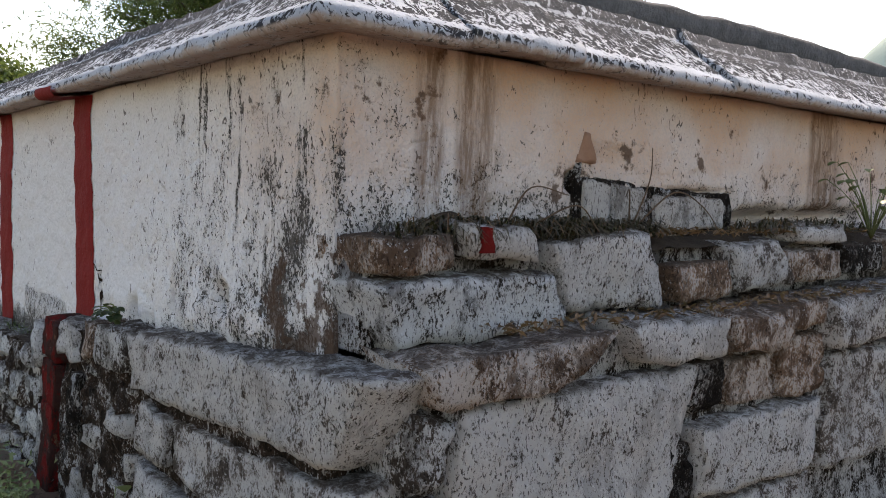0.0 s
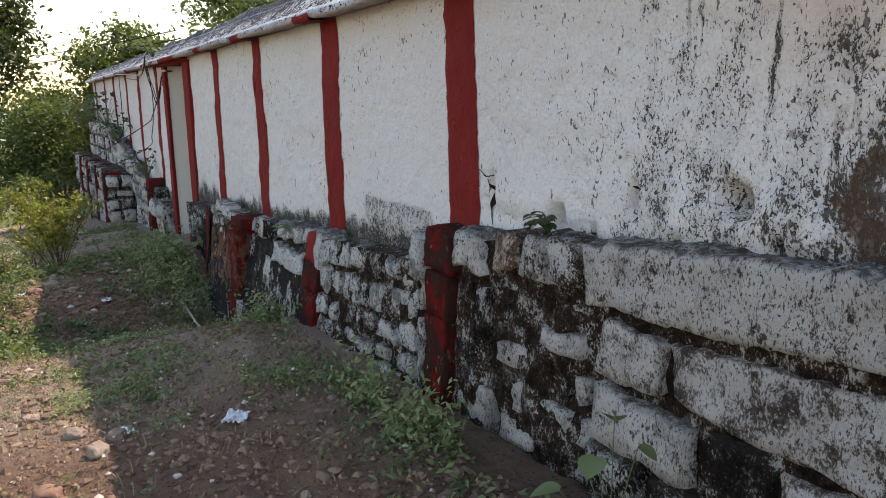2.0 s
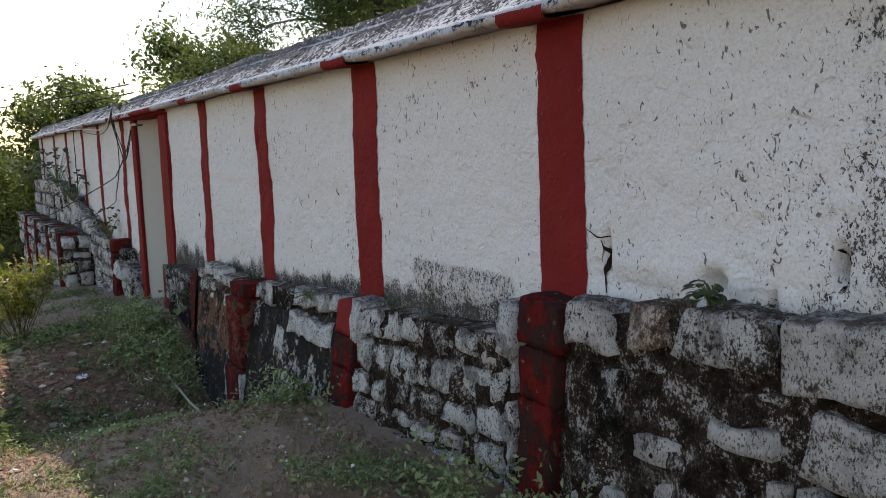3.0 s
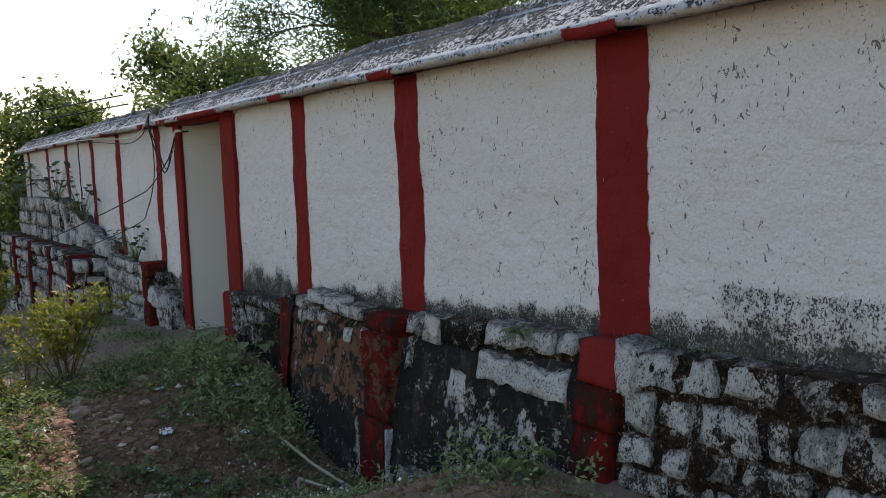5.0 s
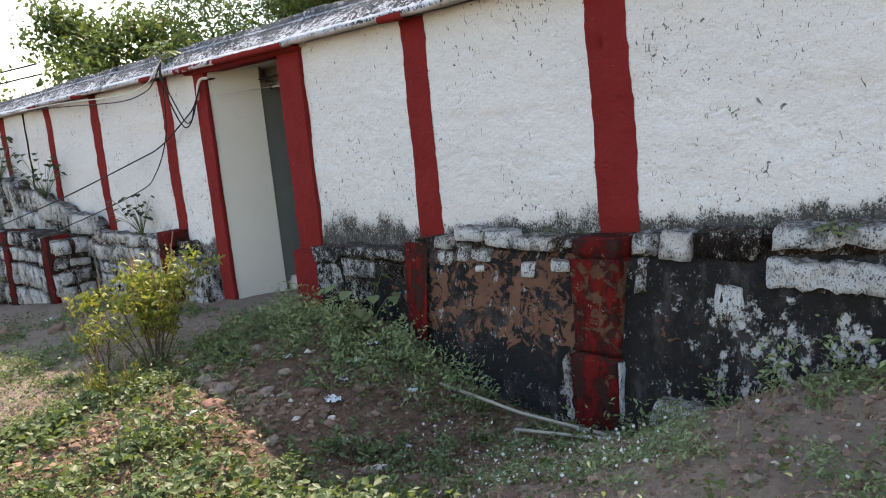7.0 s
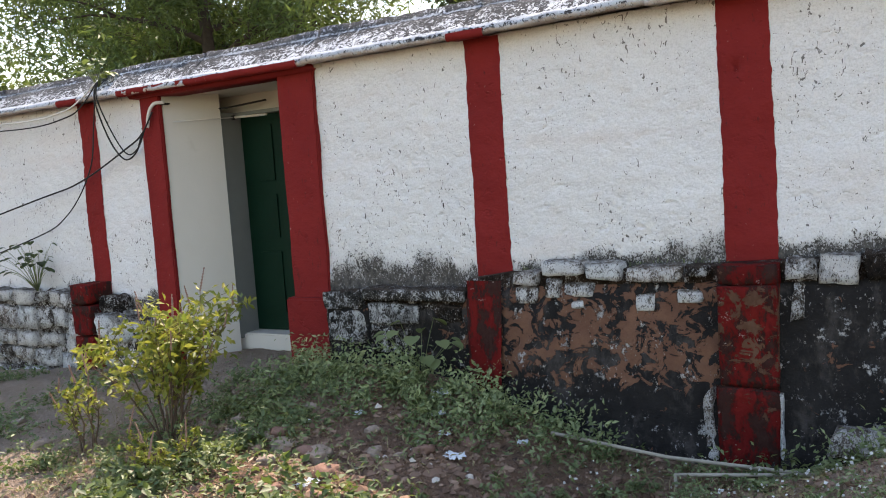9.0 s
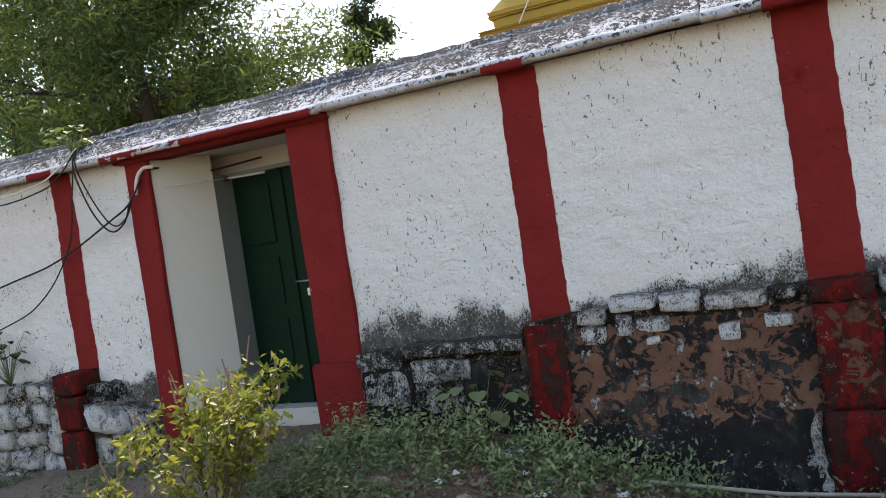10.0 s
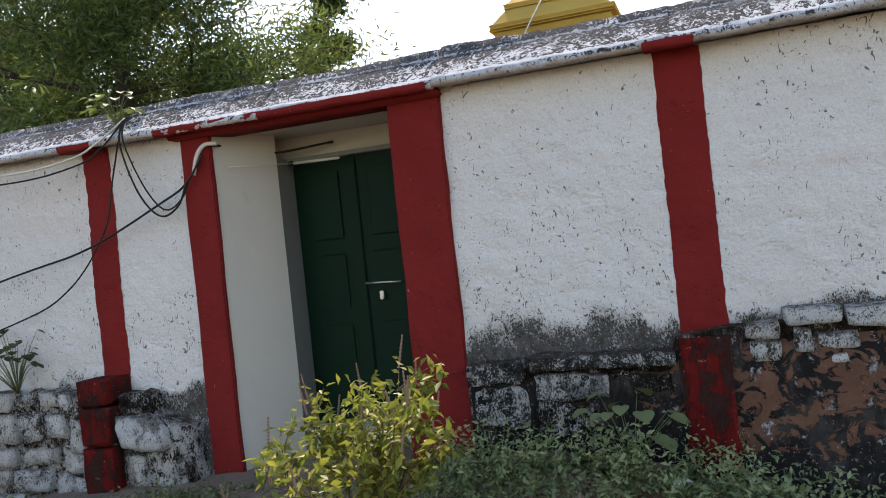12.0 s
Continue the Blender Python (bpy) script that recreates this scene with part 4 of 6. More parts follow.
rubble(plinth, shelving, -2.62, -2.02, FOOT, lambda u: 1.165, 0.14, (0.13, 0.34), (WASHED, GREYED, DARKSTONE, DARKSTONE), 21, 0.03, height=(0.10, 0.17))
rubble(plinth, shelving, -2.93, -2.64, FOOT, lambda u: 1.10, 0.150, (0.12, 0.30), (GREYED, DARKSTONE, DARKSTONE), 22, 0.014, height=(0.14, 0.28))
rubble(plinth, shelving, -2.0, -0.55, FOOT, lambda u: 0.91, 0.145, (0.25, 0.5), (GREYED, DARKSTONE, DARKSTONE), 23, 0.016, height=(0.14, 0.22), batter=0.12)
# between the red pedestals
rubble(plinth, shelving, -4.70, -3.25, FOOT, HEAD, 0.160, (0.11, 0.30), (WASHED, WASHED, WASHED, GREYED), 24, 0.020, height=(0.11, 0.19), cell=0.03)
# blackened stretch beside the buttress
lay(plinth, shelving, ((-5.69, 0.875), (-5.16, 0.895), (-5.15, 1.00), (-5.66, 0.975)), 0.18, 0.17, WASHED, 41)
lay(plinth, shelving, ((-5.14, 0.905), (-5.03, 0.91), (-5.04, 1.0), (-5.13, 1.0)), 0.17, 0.15, WASHED, 42)
lay(plinth, shelving, ((-5.69, 0.69), (-5.03, 0.70), (-5.03, 0.845), (-5.69, 0.825)), 0.185, 0.17, WASHED, 43, curve=0.02, rough=0.024, cell=0.025)
lay(plinth, shelving, ((-6.25, -0.06), (-5.78, 0.0), (-5.70, 0.085), (-6.22, 0.11)), 0.24, 0.2, GREYED, 44)
for k, (a, b, z0, z1, m) in enumerate(((-6.44, -6.30, 0.80, 0.92, WASHED), (-6.28, -6.10, 0.79, 0.935, GREYED), (-6.08, -5.73, 0.80, 0.95, DARKSTONE), (-5.95, -5.80, 0.52, 0.68, WASHED), (-6.42, -6.36, 0.60, 0.78, WASHED))):
    lay(plinth, shelving, rect(a, b, z0, z1, k), 0.165, 0.12, m, 50 + k, cell=0.035)
# white top bricks over the mud render
for k, (a, b, z0, z1, m) in enumerate(((-7.83, -7.56, 0.83, 0.915, WASHED), (-7.545, -7.33, 0.80, 0.905, WASHED), (-7.31, -6.98, 0.79, 0.885, GREYED), (-6.96, -6.83, 0.82, 0.885, DARKSTONE), (-8.02, -7.86, 0.77, 0.86, GREYED),
                                      (-8.0, -7.85, 0.66, 0.765, WASHED), (-7.80, -7.71, 0.70, 0.82, WASHED), (-7.69, -7.49, 0.70, 0.795, WASHED), (-7.25, -7.13, 0.62, 0.73, WASHED), (-7.02, -6.86, 0.68, 0.76, WASHED), (-7.64, -7.55, 0.63, 0.69, WASHED))):
    lay(plinth, shelving, rect(a, b, z0, z1, 60 + k, 0.008), 0.185 if z1 > 0.8 else 0.16, 0.13, m, 60 + k, "brick", 0.022, 0.006, 0.03)
# a stained cornice slab and blackened blocks beside the doorway
lay(plinth, shelving, ((-9.17, 0.668), (-8.375, 0.655), (-8.37, 0.735), (-9.17, 0.745)), 0.195, 0.19, PATCHY, 161, "cornice_slab", 0.012, 0.008, 0.025, "long stained cornice slab with scraps of limewash")
for k, (a, b, z0, z1, o, m) in enumerate(((-9.52, -9.20, 0.60, 0.725, 0.17, PATCHY), (-9.14, -8.74, 0.50, 0.645, 0.172, PATCHY), (-9.50, -9.18, 0.36, 0.585, 0.165, PATCHY), (-8.72, -8.40, 0.52, 0.64, 0.162, DARKSTONE), (-9.15, -8.80, 0.30, 0.485, 0.162, DARKSTONE))):
    lay(plinth, shelving, rect(a, b, z0, z1, 162 + k, 0.008), o, 0.15, m, 162 + k, cell=0.03)


def skin(name, u0, u1, foot, head, out, material, seed, label):
    """A rough coat of render on the plinth."""
    n, m = int((u1 - u0) / 0.03), 30
    verts = []
    for i in range(n + 1):
        u = u0 + (u1 - u0) * i / n
        for j in range(m + 1):
            z = foot + (head(u) - foot) * j / m
            edge = -0.03 if i in (0, n) or j in (0, m) else 0
            verts.append(shelving(u, z, out + edge + 0.02 * nz(u, z, seed, 2.5) + 0.012 * nz(u, z, seed, 8) + 0.006 * nz(u, z, seed, 21)))
    w = m + 1
    faces = [(i * w + j, (i + 1) * w + j, (i + 1) * w + j + 1, i * w + j + 1) for i in range(n) for j in range(m)]
    return put(name, mesh_of(name, verts, faces, material), plinth, label)


skin("mud_render", -9.53, -6.60, -0.45, lambda u: HEAD(u) - 0.105, 0.150, RENDER, 5, "brown mud render peeling off black stonework")
skin("old_render", -6.60, -4.95, -0.45, lambda u: HEAD(u) - 0.13, 0.150, RENDER, 8, "blackened render with white scraps")

# red pedestals and the buttress
for k, (a, b, z0, z1, o) in enumerate(((-4.975, -4.735, 0.815, 1.01, 0.172), (-4.972, -4.738, 0.63, 0.812, 0.166), (-4.97, -4.735, 0.20, 0.627, 0.160))):
    lay(plinth, shelving, rect(a, b, z0, z1, 70 + k, 0.006), o, 0.2, RED_OLD if k else RED, 70 + k, "red_pedestal_stone", 0.008, 0.008, 0.03)
lay(plinth, shelving, rect(-4.725, -4.62, 0.80, 1.03, 75), 0.20, 0.18, WASHED, 75)
for k, (a, b, z0, z1) in enumerate(((-3.23, -2.96, 1.072, 1.265), (-3.225, -2.99, 0.862, 1.069), (-3.22, -3.0, 0.35, 0.859))):
    lay(plinth, shelving, rect(a, b, z0, z1, 80 + k, 0.008), 0.168 - 0.003 * k, 0.2, RED_OLD, 80 + k, "red_pedestal_stone", 0.009, 0.010, 0.03)
lay(plinth, shelving, rect(-3.34, -3.235, 1.0, 1.235, 84), 0.19, 0.18, WASHED, 84)
for k, (a, b, z0, z1, o) in enumerate(((-6.775, -6.47, 0.793, 0.895, 0.275), (-6.775, -6.475, 0.255, 0.79, 0.315), (-6.785, -6.47, -0.40, 0.252, 0.355))):
    lay(plinth, front, rect(a, b, z0, z1, 90 + k, 0.006), o, 0.26, RED_OLD, 90 + k, "red_buttress_stone", 0.007, 0.007, 0.03)
lay(plinth, front, ((-6.875, -0.4), (-6.795, -0.4), (-6.795, 0.25), (-6.83, 0.22)), 0.345, 0.24, GREYED, 95)
lay(plinth, front, ((-6.476, -0.3), (-6.448, -0.3), (-6.452, 0.235), (-6.474, 0.24)), 0.350, 0.05, WASHED, 96, cell=0.015, rough=0.006)
strip("red_painted_band", -8.35, -8.10, 0.12, 0.80, 9.1, 0.175, plinth, shelving, RED_OLD)

# beyond the doorway: a ruinous plinth that climbs in steps, with a lower one before it
HEAD2 = line((-22.9, 1.38), (-20.5, 1.43), (-17.0, 1.46), (-16.96, 1.27), (-16.0, 1.25), (-15.96, 1.10), (-15.1, 1.08), (-15.06, 0.96), (-14.25, 0.94), (-14.2, 0.74), (-12.45, 0.72), (-12.3, 0.66), (-11.8, 0.60), (-11.5, 0.50))
plinth2 = core("wall_plinth_far", front, -22.9, -11.47, HEAD2, 0.15, 0.08, "ruinous stepped plinth of limewashed rubble", MORTAR, -2.2, 0.12)
FOOT2 = lambda u: ground_z(u, 1.7) - 0.1
rubble(plinth2, front, -14.2, -12.28, FOOT2, HEAD2, 0.20, (0.20, 0.40), (WASHED, WASHED, GREYED), 201, 0.022, height=(0.14, 0.24), cell=0.06)
lay(plinth2, front, ((-12.0, 0.29), (-11.60, 0.27), (-11.68, 0.50), (-11.99, 0.52)), 0.25, 0.24, WASHED, 202, curve=0.05, rough=0.035)
lay(plinth2, front, ((-12.01, 0.53), (-11.74, 0.51), (-11.80, 0.66), (-12.0, 0.65)), 0.19, 0.17, DARKSTONE, 203, curve=0.04, rough=0.03)
lay(plinth2, front, ((-11.98, 0.02), (-11.82, 0.02), (-11.82, 0.26), (-11.98, 0.27)), 0.18, 0.18, WASHED, 204, curve=0.03, rough=0.02)
lay(plinth2, front, ((-11.80, 0.0), (-11.45, 0.0), (-11.62, 0.44), (-11.70, 0.46)), 0.15, 0.18, GREYED, 205, curve=0.05, rough=0.03)
for k, (z0, z1) in enumerate(((0.60, 0.76), (0.33, 0.59), (-0.1, 0.32))):
    lay(plinth2, front, rect(-12.27, -12.02, z0, z1, 206 + k, 0.008), 0.25, 0.24, RED_OLD, 206 + k, "red_pedestal_stone", 0.008, 0.012, 0.03)
rubble(plinth2, front, -22.8, -14.25, lambda u: max(FOOT2(u), 0.2), HEAD2, 0.22, (0.28, 0.6), (WASHED, WASHED, GREYED, DARKSTONE), 211, 0.035, height=(0.2, 0.36), cell=0.12)
HEAD3 = line((-23.2, 0.62), (-18.0, 0.68), (-15.6, 0.74), (-14.4, 0.66))
plinth3 = core("wall_plinth_lower", front, -23.2, -14.45, HEAD3, 0.52, 0.03, "lower outer plinth of limewashed rubble", MORTAR, -2.6, 0.15)
rubble(plinth3, front, -23.1, -14.45, FOOT2, HEAD3, 0.60, (0.26, 0.55), (WASHED, WASHED, GREYED, DARKSTONE), 215, 0.04, height=(0.2, 0.34), cell=0.12)
for k, u in enumerate((-14.9, -16.6, -18.7, -20.8)):
    lay(plinth3, front, rect(u, u + 0.26, -0.6, HEAD3(u), 220 + k), 0.63, 0.3, RED_OLD, 220 + k, "red_pedestal_stone", 0.02, 0.01, 0.1)

def end_face(u, z, out):
    return (-14.45 + out, WALL_Y - u, z)


rubble(plinth3, end_face, 0.16, 0.60, lambda u: -0.25, lambda u: 0.66, 0.03, (0.2, 0.32), (WASHED, GREYED), 230, 0.03, height=(0.16, 0.26), cell=0.08)
# ---- the ruinous plinth of the side: two tiers of big stones ----
SIDE_HEAD = line((1.85, 1.80), (6, 1.80))
side_core = core("wall_side_plinth", side, 2.0, SIDE_END, SIDE_HEAD, 0.13, 0.05, "two-tiered plinth of big weathered stones beside the corner", MORTAR, 0.2, 0.06)
low_core = core("wall_side_plinth_lower", side, 2.0, SIDE_END, line((1.85, 1.5), (9, 1.5)), 0.30, 0.0, "lower tier of big weathered stones", MORTAR, 0.2, 0.06)
UPPER = (
    (((1.985, 1.712), (2.245, 1.712), (2.255, 1.815), (1.975, 1.808)), 0.225, BARE), (((2.27, 1.748), (2.56, 1.731), (2.49, 1.832), (2.255, 1.848)), 0.225, GREYED),
    (((2.02, 1.512), (2.66, 1.540), (2.59, 1.705), (1.975, 1.700)), 0.235, WASHED), (((2.68, 1.570), (3.19, 1.564), (3.07, 1.822), (2.60, 1.788)), 0.225, GREYED),
    (((3.22, 1.571), (3.56, 1.561), (3.55, 1.707), (3.20, 1.708)), 0.22, BARE), (((3.59, 1.58), (3.98, 1.592), (3.91, 1.785), (3.57, 1.760)), 0.23, GREYED),
    (((4.0, 1.60), (4.44, 1.594), (4.43, 1.730), (3.99, 1.738)), 0.22, BARE), (((4.10, 1.755), (4.50, 1.762), (4.47, 1.84), (4.09, 1.832)), 0.20, GREYED), (((4.47, 1.615), (4.86, 1.615), (4.84, 1.758), (4.46, 1.754)), 0.22, DARKSTONE),
    (((4.9, 1.61), (5.4, 1.61), (5.4, 1.78), (4.9, 1.78)), 0.22, BARE))
for k, (q, out, m) in enumerate(UPPER):
    lay(side_core, side, q, out, 0.30, m, 300 + k, "stone", 0.020, 0.016, 0.03)
LOWER = (
    (((2.04, 1.400), (2.50, 1.392), (2.745, 1.545), (1.985, 1.520)), 0.405, BARE), (((2.86, 1.418), (3.29, 1.402), (3.27, 1.546), (2.755, 1.560)), 0.40, GREYED), (((3.33, 1.405), (3.66, 1.403), (3.73, 1.552), (3.30, 1.551)), 0.42, BARE),
    (((3.74, 1.45), (4.03, 1.45), (4.04, 1.566), (3.75, 1.561)), 0.38, BARE), (((4.08, 1.345), (4.60, 1.345), (4.60, 1.57), (4.05, 1.555)), 0.40, GREYED), (((4.63, 1.34), (5.3, 1.34), (5.3, 1.57), (4.63, 1.57)), 0.4, GREYED),
    (((2.10, 0.80), (2.98, 0.80), (3.15, 1.390), (2.13, 1.388)), 0.375, GREYED), (((1.985, 1.20), (2.11, 1.20), (2.115, 1.385), (1.99, 1.395)), 0.37, WASHED), (((3.17, 1.21), (3.37, 1.21), (3.35, 1.385), (3.17, 1.38)), 0.345, DARKSTONE), (((3.38, 1.21), (3.67, 1.20), (3.67, 1.385), (3.37, 1.385)), 0.35, BARE),
    (((3.70, 1.19), (4.06, 1.19), (4.05, 1.435), (3.70, 1.425)), 0.355, BARE), (((3.19, 0.92), (3.93, 0.90), (4.02, 1.165), (3.17, 1.188)), 0.385, GREYED), (((4.08, 0.85), (4.6, 0.85), (4.58, 1.325), (4.10, 1.325)), 0.37, GREYED), (((4.63, 0.85), (5.3, 0.85), (5.3, 1.32), (4.63, 1.32)), 0.37, GREYED),
    (((2.99, 0.78), (3.17, 0.78), (3.16, 1.14), (3.0, 1.12)), 0.36, DARKSTONE), (((3.2, 0.6), (3.95, 0.6), (3.95, 0.89), (3.2, 0.9)), 0.37, GREYED), (((1.985, 0.72), (2.08, 0.72), (2.09, 1.18), (1.99, 1.18)), 0.36, DARKSTONE))
for k, (q, out, m) in enumerate(LOWER):
    lay(low_core, side, q, out, 0.34, m, 330 + k, "stone", 0.022, 0.019, 0.032)
# a red dab on one upper stone
for u0, u1, z0, z1, o in ((2.30, 2.365, 1.765, 1.838, 0.224),):
    strip("red_paint_dab", u0, u1, z0, z1, 5.5, o, side_core, side, RED_OLD, rough_edge=0.02)
# fallen plaster shows stone in the side wall above the ledge
lay(wall_side, side, ((2.90, 1.79), (3.88, 1.79), (3.86, 1.945), (2.92, 1.995)), 0.010, 0.05, DARKSTONE, 365, "bared_patch", 0.006, 0.010, 0.02)
lay(wall_side, side, ((2.92, 2.045), (3.04, 2.04), (2.995, 2.14), (2.965, 2.15)), 0.004, 0.05, CLAY, 366, "bared_patch", 0.006, 0.008, 0.015)
lay(wall_side, side, ((2.905, 1.88), (2.945, 1.88), (2.965, 2.035), (2.93, 2.035)), 0.006, 0.05, DARKSTONE, 367, "bared_patch", 0.006, 0.010, 0.015)
for k, q in enumerate((((2.955, 1.84), (3.08, 1.84), (3.08, 1.975), (2.955, 1.985)), ((3.09, 1.80), (3.275, 1.80), (3.275, 1.97), (3.095, 1.975)), ((3.345, 1.80), (3.81, 1.81), (3.79, 1.935), (3.36, 1.945)))):
    lay(wall_side, side, q, 0.032, 0.06, PALESTONE, 370 + k, "stone", 0.014, 0.009, 0.02)


# ---- plants ----
def leaf_cloud(name, centres, normals, sizes, material, parent=None, label="", kind="", fold=0.25, slim=0.42):
    """Many small pointed leaves, each a folded pair of triangles."""
    c, nrm, s = np.asarray(centres, float), np.asarray(normals, float), np.asarray(sizes, float)[:, None]
    k = len(c)
    rng = np.random.default_rng(k)
    d = rng.normal(size=(k, 3))
    nrm = nrm / np.linalg.norm(nrm, axis=1)[:, None]
    d -= nrm * (d * nrm).sum(1)[:, None]
    d /= np.linalg.norm(d, axis=1)[:, None]
    e = np.cross(nrm, d)
    v = np.empty((k, 4, 3))
    v[:, 0] = c - d * s * 0.5
    v[:, 1] = c + e * s * slim * 0.5 + nrm * s * fold * 0.3
    v[:, 2] = c + d * s * 0.5 - nrm * s * fold * 0.4
    v[:, 3] = c - e * s * slim * 0.5 + nrm * s * fold * 0.3
    me = bpy.data.meshes.new(name)
    me.vertices.add(k * 4)
    me.vertices.foreach_set("co", v.reshape(-1))
    me.loops.add(k * 6)
    me.polygons.add(k * 2)
    idx = (np.arange(k)[:, None] * 4 + np.array([0, 1, 2, 0, 2, 3])).reshape(-1)
    me.loops.foreach_set("vertex_index", idx.astype(np.int32))
    me.polygons.foreach_set("loop_start", (np.arange(k * 2) * 3).astype(np.int32))
    me.materials.append(material)
    me.update(calc_edges=True)
    me.validate()
    ob = put(name, me, parent, label)
    return tagged(ob, kind=kind)


def limbs(rnd, start, direction, length, radius, depth, out, tips, droop=0.0):
    """Grow a branch as a list of tapered tubes; the ends go to tips."""
    pts, p, d = [Vector(start)], Vector(start), Vector(direction).normalized()
    n = 5
    for i in range(n):
        d = (d + Vector((rnd.uniform(-.25, .25), rnd.uniform(-.25, .25), rnd.uniform(-.12, .2) - droop))).normalized()
        p = p + d * length / n
        pts.append(p.copy())
        if depth > 0 and i >= 1:
            for _ in range(1 if i < n - 1 else 2):
                nd = (d + Vector((rnd.uniform(-1, 1), rnd.uniform(-1, 1), rnd.uniform(-0.35, 0.75)))).normalized()
                limbs(rnd, p, nd, length * rnd.uniform(0.5, 0.72), radius * 0.5 * (1 - 0.1 * i), depth - 1, out, tips, droop)
    out.append((pts, radius, radius * 0.4))
    if depth <= 1:
        tips.extend(pts[2:])


def bundle(name, branches, material, parent, sides=6):
    verts, faces = [], []
    for pts, r0, r1 in branches:
        base = len(verts)
        for i, p in enumerate(pts):
            d = (pts[min(i + 1, len(pts) - 1)] - pts[max(i - 1, 0)]).normalized()
            a = d.cross(Vector((0.3, 0.2, 0.9))).normalized()
            b = a.cross(d)
            r = r0 + (r1 - r0) * i / (len(pts) - 1)
            for k in range(sides):
                t = 2 * math.pi * k / sides
                verts.append(p + (a * math.cos(t) + b * math.sin(t)) * r)
        for i in range(len(pts) - 1):
            for k in range(sides):
                u, w = base + i * sides + k, base + i * sides + (k + 1) % sides
                faces.append((u, w, w + sides, u + sides))
    return put(name, mesh_of(name, verts, faces, material), parent)


def tree(x, y, z, height, crown, material, seed, label, leaves=9000, size=0.16, trunk=0.16, lean=(0, 0), clump=0.45, droop=0.02, first=0.3, slim=0.4, depth=2, arms=7):
    rnd = random.Random(seed)
    rng = np.random.default_rng(seed)
    root = empty("tree", label, "tree", at=(x, y, z))
    out, tips = [], []
    stem = [Vector((lean[0] * t * height + 0.12 * math.sin(t * 5 + seed), lean[1] * t * height + 0.12 * math.cos(t * 4 + seed), t * height * 0.9)) for t in np.linspace(0, 1, 9)]
    out.append((stem, trunk, trunk * 0.3))
    for i in range(arms * 2):
        t = first + (1 - first) * i / (arms * 2)
        j = min(7, int(t * 8))
        p = stem[j].lerp(stem[j + 1], t * 8 - j)
        a = i * 2.4 + rnd.uniform(-.4, .4)
        spread_ = crown * (1.05 - 0.55 * (t - first) / (1 - first)) * rnd.uniform(0.65, 1.0) * 0.52
        limbs(rnd, p, (math.cos(a), math.sin(a), rnd.uniform(0.15, 0.8)), spread_, trunk * 0.42 * (1.1 - t * 0.6), depth, out, tips, droop)
    bundle("trunk", out, BARK, root)
    tips = np.array([tuple(t) for t in tips])
    pick = rng.integers(0, len(tips), leaves)
    c = tips[pick] + rng.normal(size=(leaves, 3)) * clump * np.array([1, 1, 0.75])
    nrm = rng.normal(size=(leaves, 3)) + np.array([0, 0, 0.7])
    leaf_cloud("crown", c, nrm, rng.uniform(0.6, 1.2, leaves) * size, material, root, slim=slim)
    return root


LEAF_GREYED = leaf("dusty_weed_leaf", (0.10, 0.145, 0.06), (0.36, 0.41, 0.20), 0.45)
BLOOM = leaf("pale_flower", (0.55, 0.52, 0.46), (0.72, 0.70, 0.66), 0.3)
SOILGRASS = leaf("blackened_dead_grass", (0.015, 0.013, 0.008), (0.07, 0.055, 0.03), 0.15)

# trees behind the temple roof and beyond its far end
tree(-17.4, 8.6, 0.0, 7.8, 5.0, LEAF_NEEM, 11, "broad feathery green tree standing behind the temple roof", 46000, 0.175, 0.22, (0.02, -0.03), 0.32, 0.06, 0.36, 0.20, 2, 9)
tree(-20.6, 11.2, 0.0, 9.2, 5.2, LEAF_NEEM, 61, "feathery dark green tree crowding behind the temple roof", 14000, 0.20, 0.22, (0.0, 0.0), 0.36, 0.05, 0.28, 0.22, 2, 9)
tree(-25.5, 14.0, 0.0, 9.0, 5.2, LEAF_NEEM, 12, "tall feathery green tree behind the temple", 34000, 0.19, 0.24, (0, 0), 0.32, 0.05, 0.3, 0.32, 2, 8)
tree(-27.4, 3.7, -1.9, 6.0, 3.2, LEAF_LIGHT, 13, "light green leafy tree at the far end of the temple", 7500, 0.20, 0.12, (0.02, -0.02), 0.27, 0.0, 0.36, 0.5, 2, 5)
tree(-25.2, 6.9, -1.5, 6.9, 4.4, LEAF_LIGHT, 24, "spreading light green tree at the far end of the temple", 10000, 0.19, 0.14, (0.03, 0.02), 0.26, 0.02, 0.40, 0.5, 2, 6)
tree(-25.6, -1.7, -2.2, 3.5, 3.0, LEAF_LIGHT, 25, "bushy green sapling on the slope", 10000, 0.15, 0.08, (0, 0), 0.3, 0.0, 0.08, 0.5, 2, 7)
tree(-27.0, -4.2, -2.6, 4.0, 3.4, LEAF_DARK, 26, "dark green bushy sapling on the slope", 10000, 0.17, 0.08, (0, 0), 0.3, 0.0, 0.08, 0.5, 2, 7)
tree(-24.6, 0.6, -1.75, 3.6, 2.4, LEAF_LIGHT, 23, "bright green bushy sapling on the slope", 9000, 0.13, 0.08, (0, 0), 0.28, 0.0, 0.08, 0.5, 2, 7)
tree(-24.7, 32.0, -0.4, 16.8, 2.0, LEAF_DARK, 14, "narrow dark upright tree far behind the temple", 12000, 0.30, 0.2, (0, 0), 0.36, 0.0, 0.25, 0.45, 2, 6)
tree(-28.5, -1.9, -2.2, 10.2, 4.6, LEAF_DARK, 15, "open-crowned dark green tree on the slope", 22000, 0.22, 0.20, (0.02, 0.02), 0.28, 0.0, 0.24, 0.55, 2, 6)
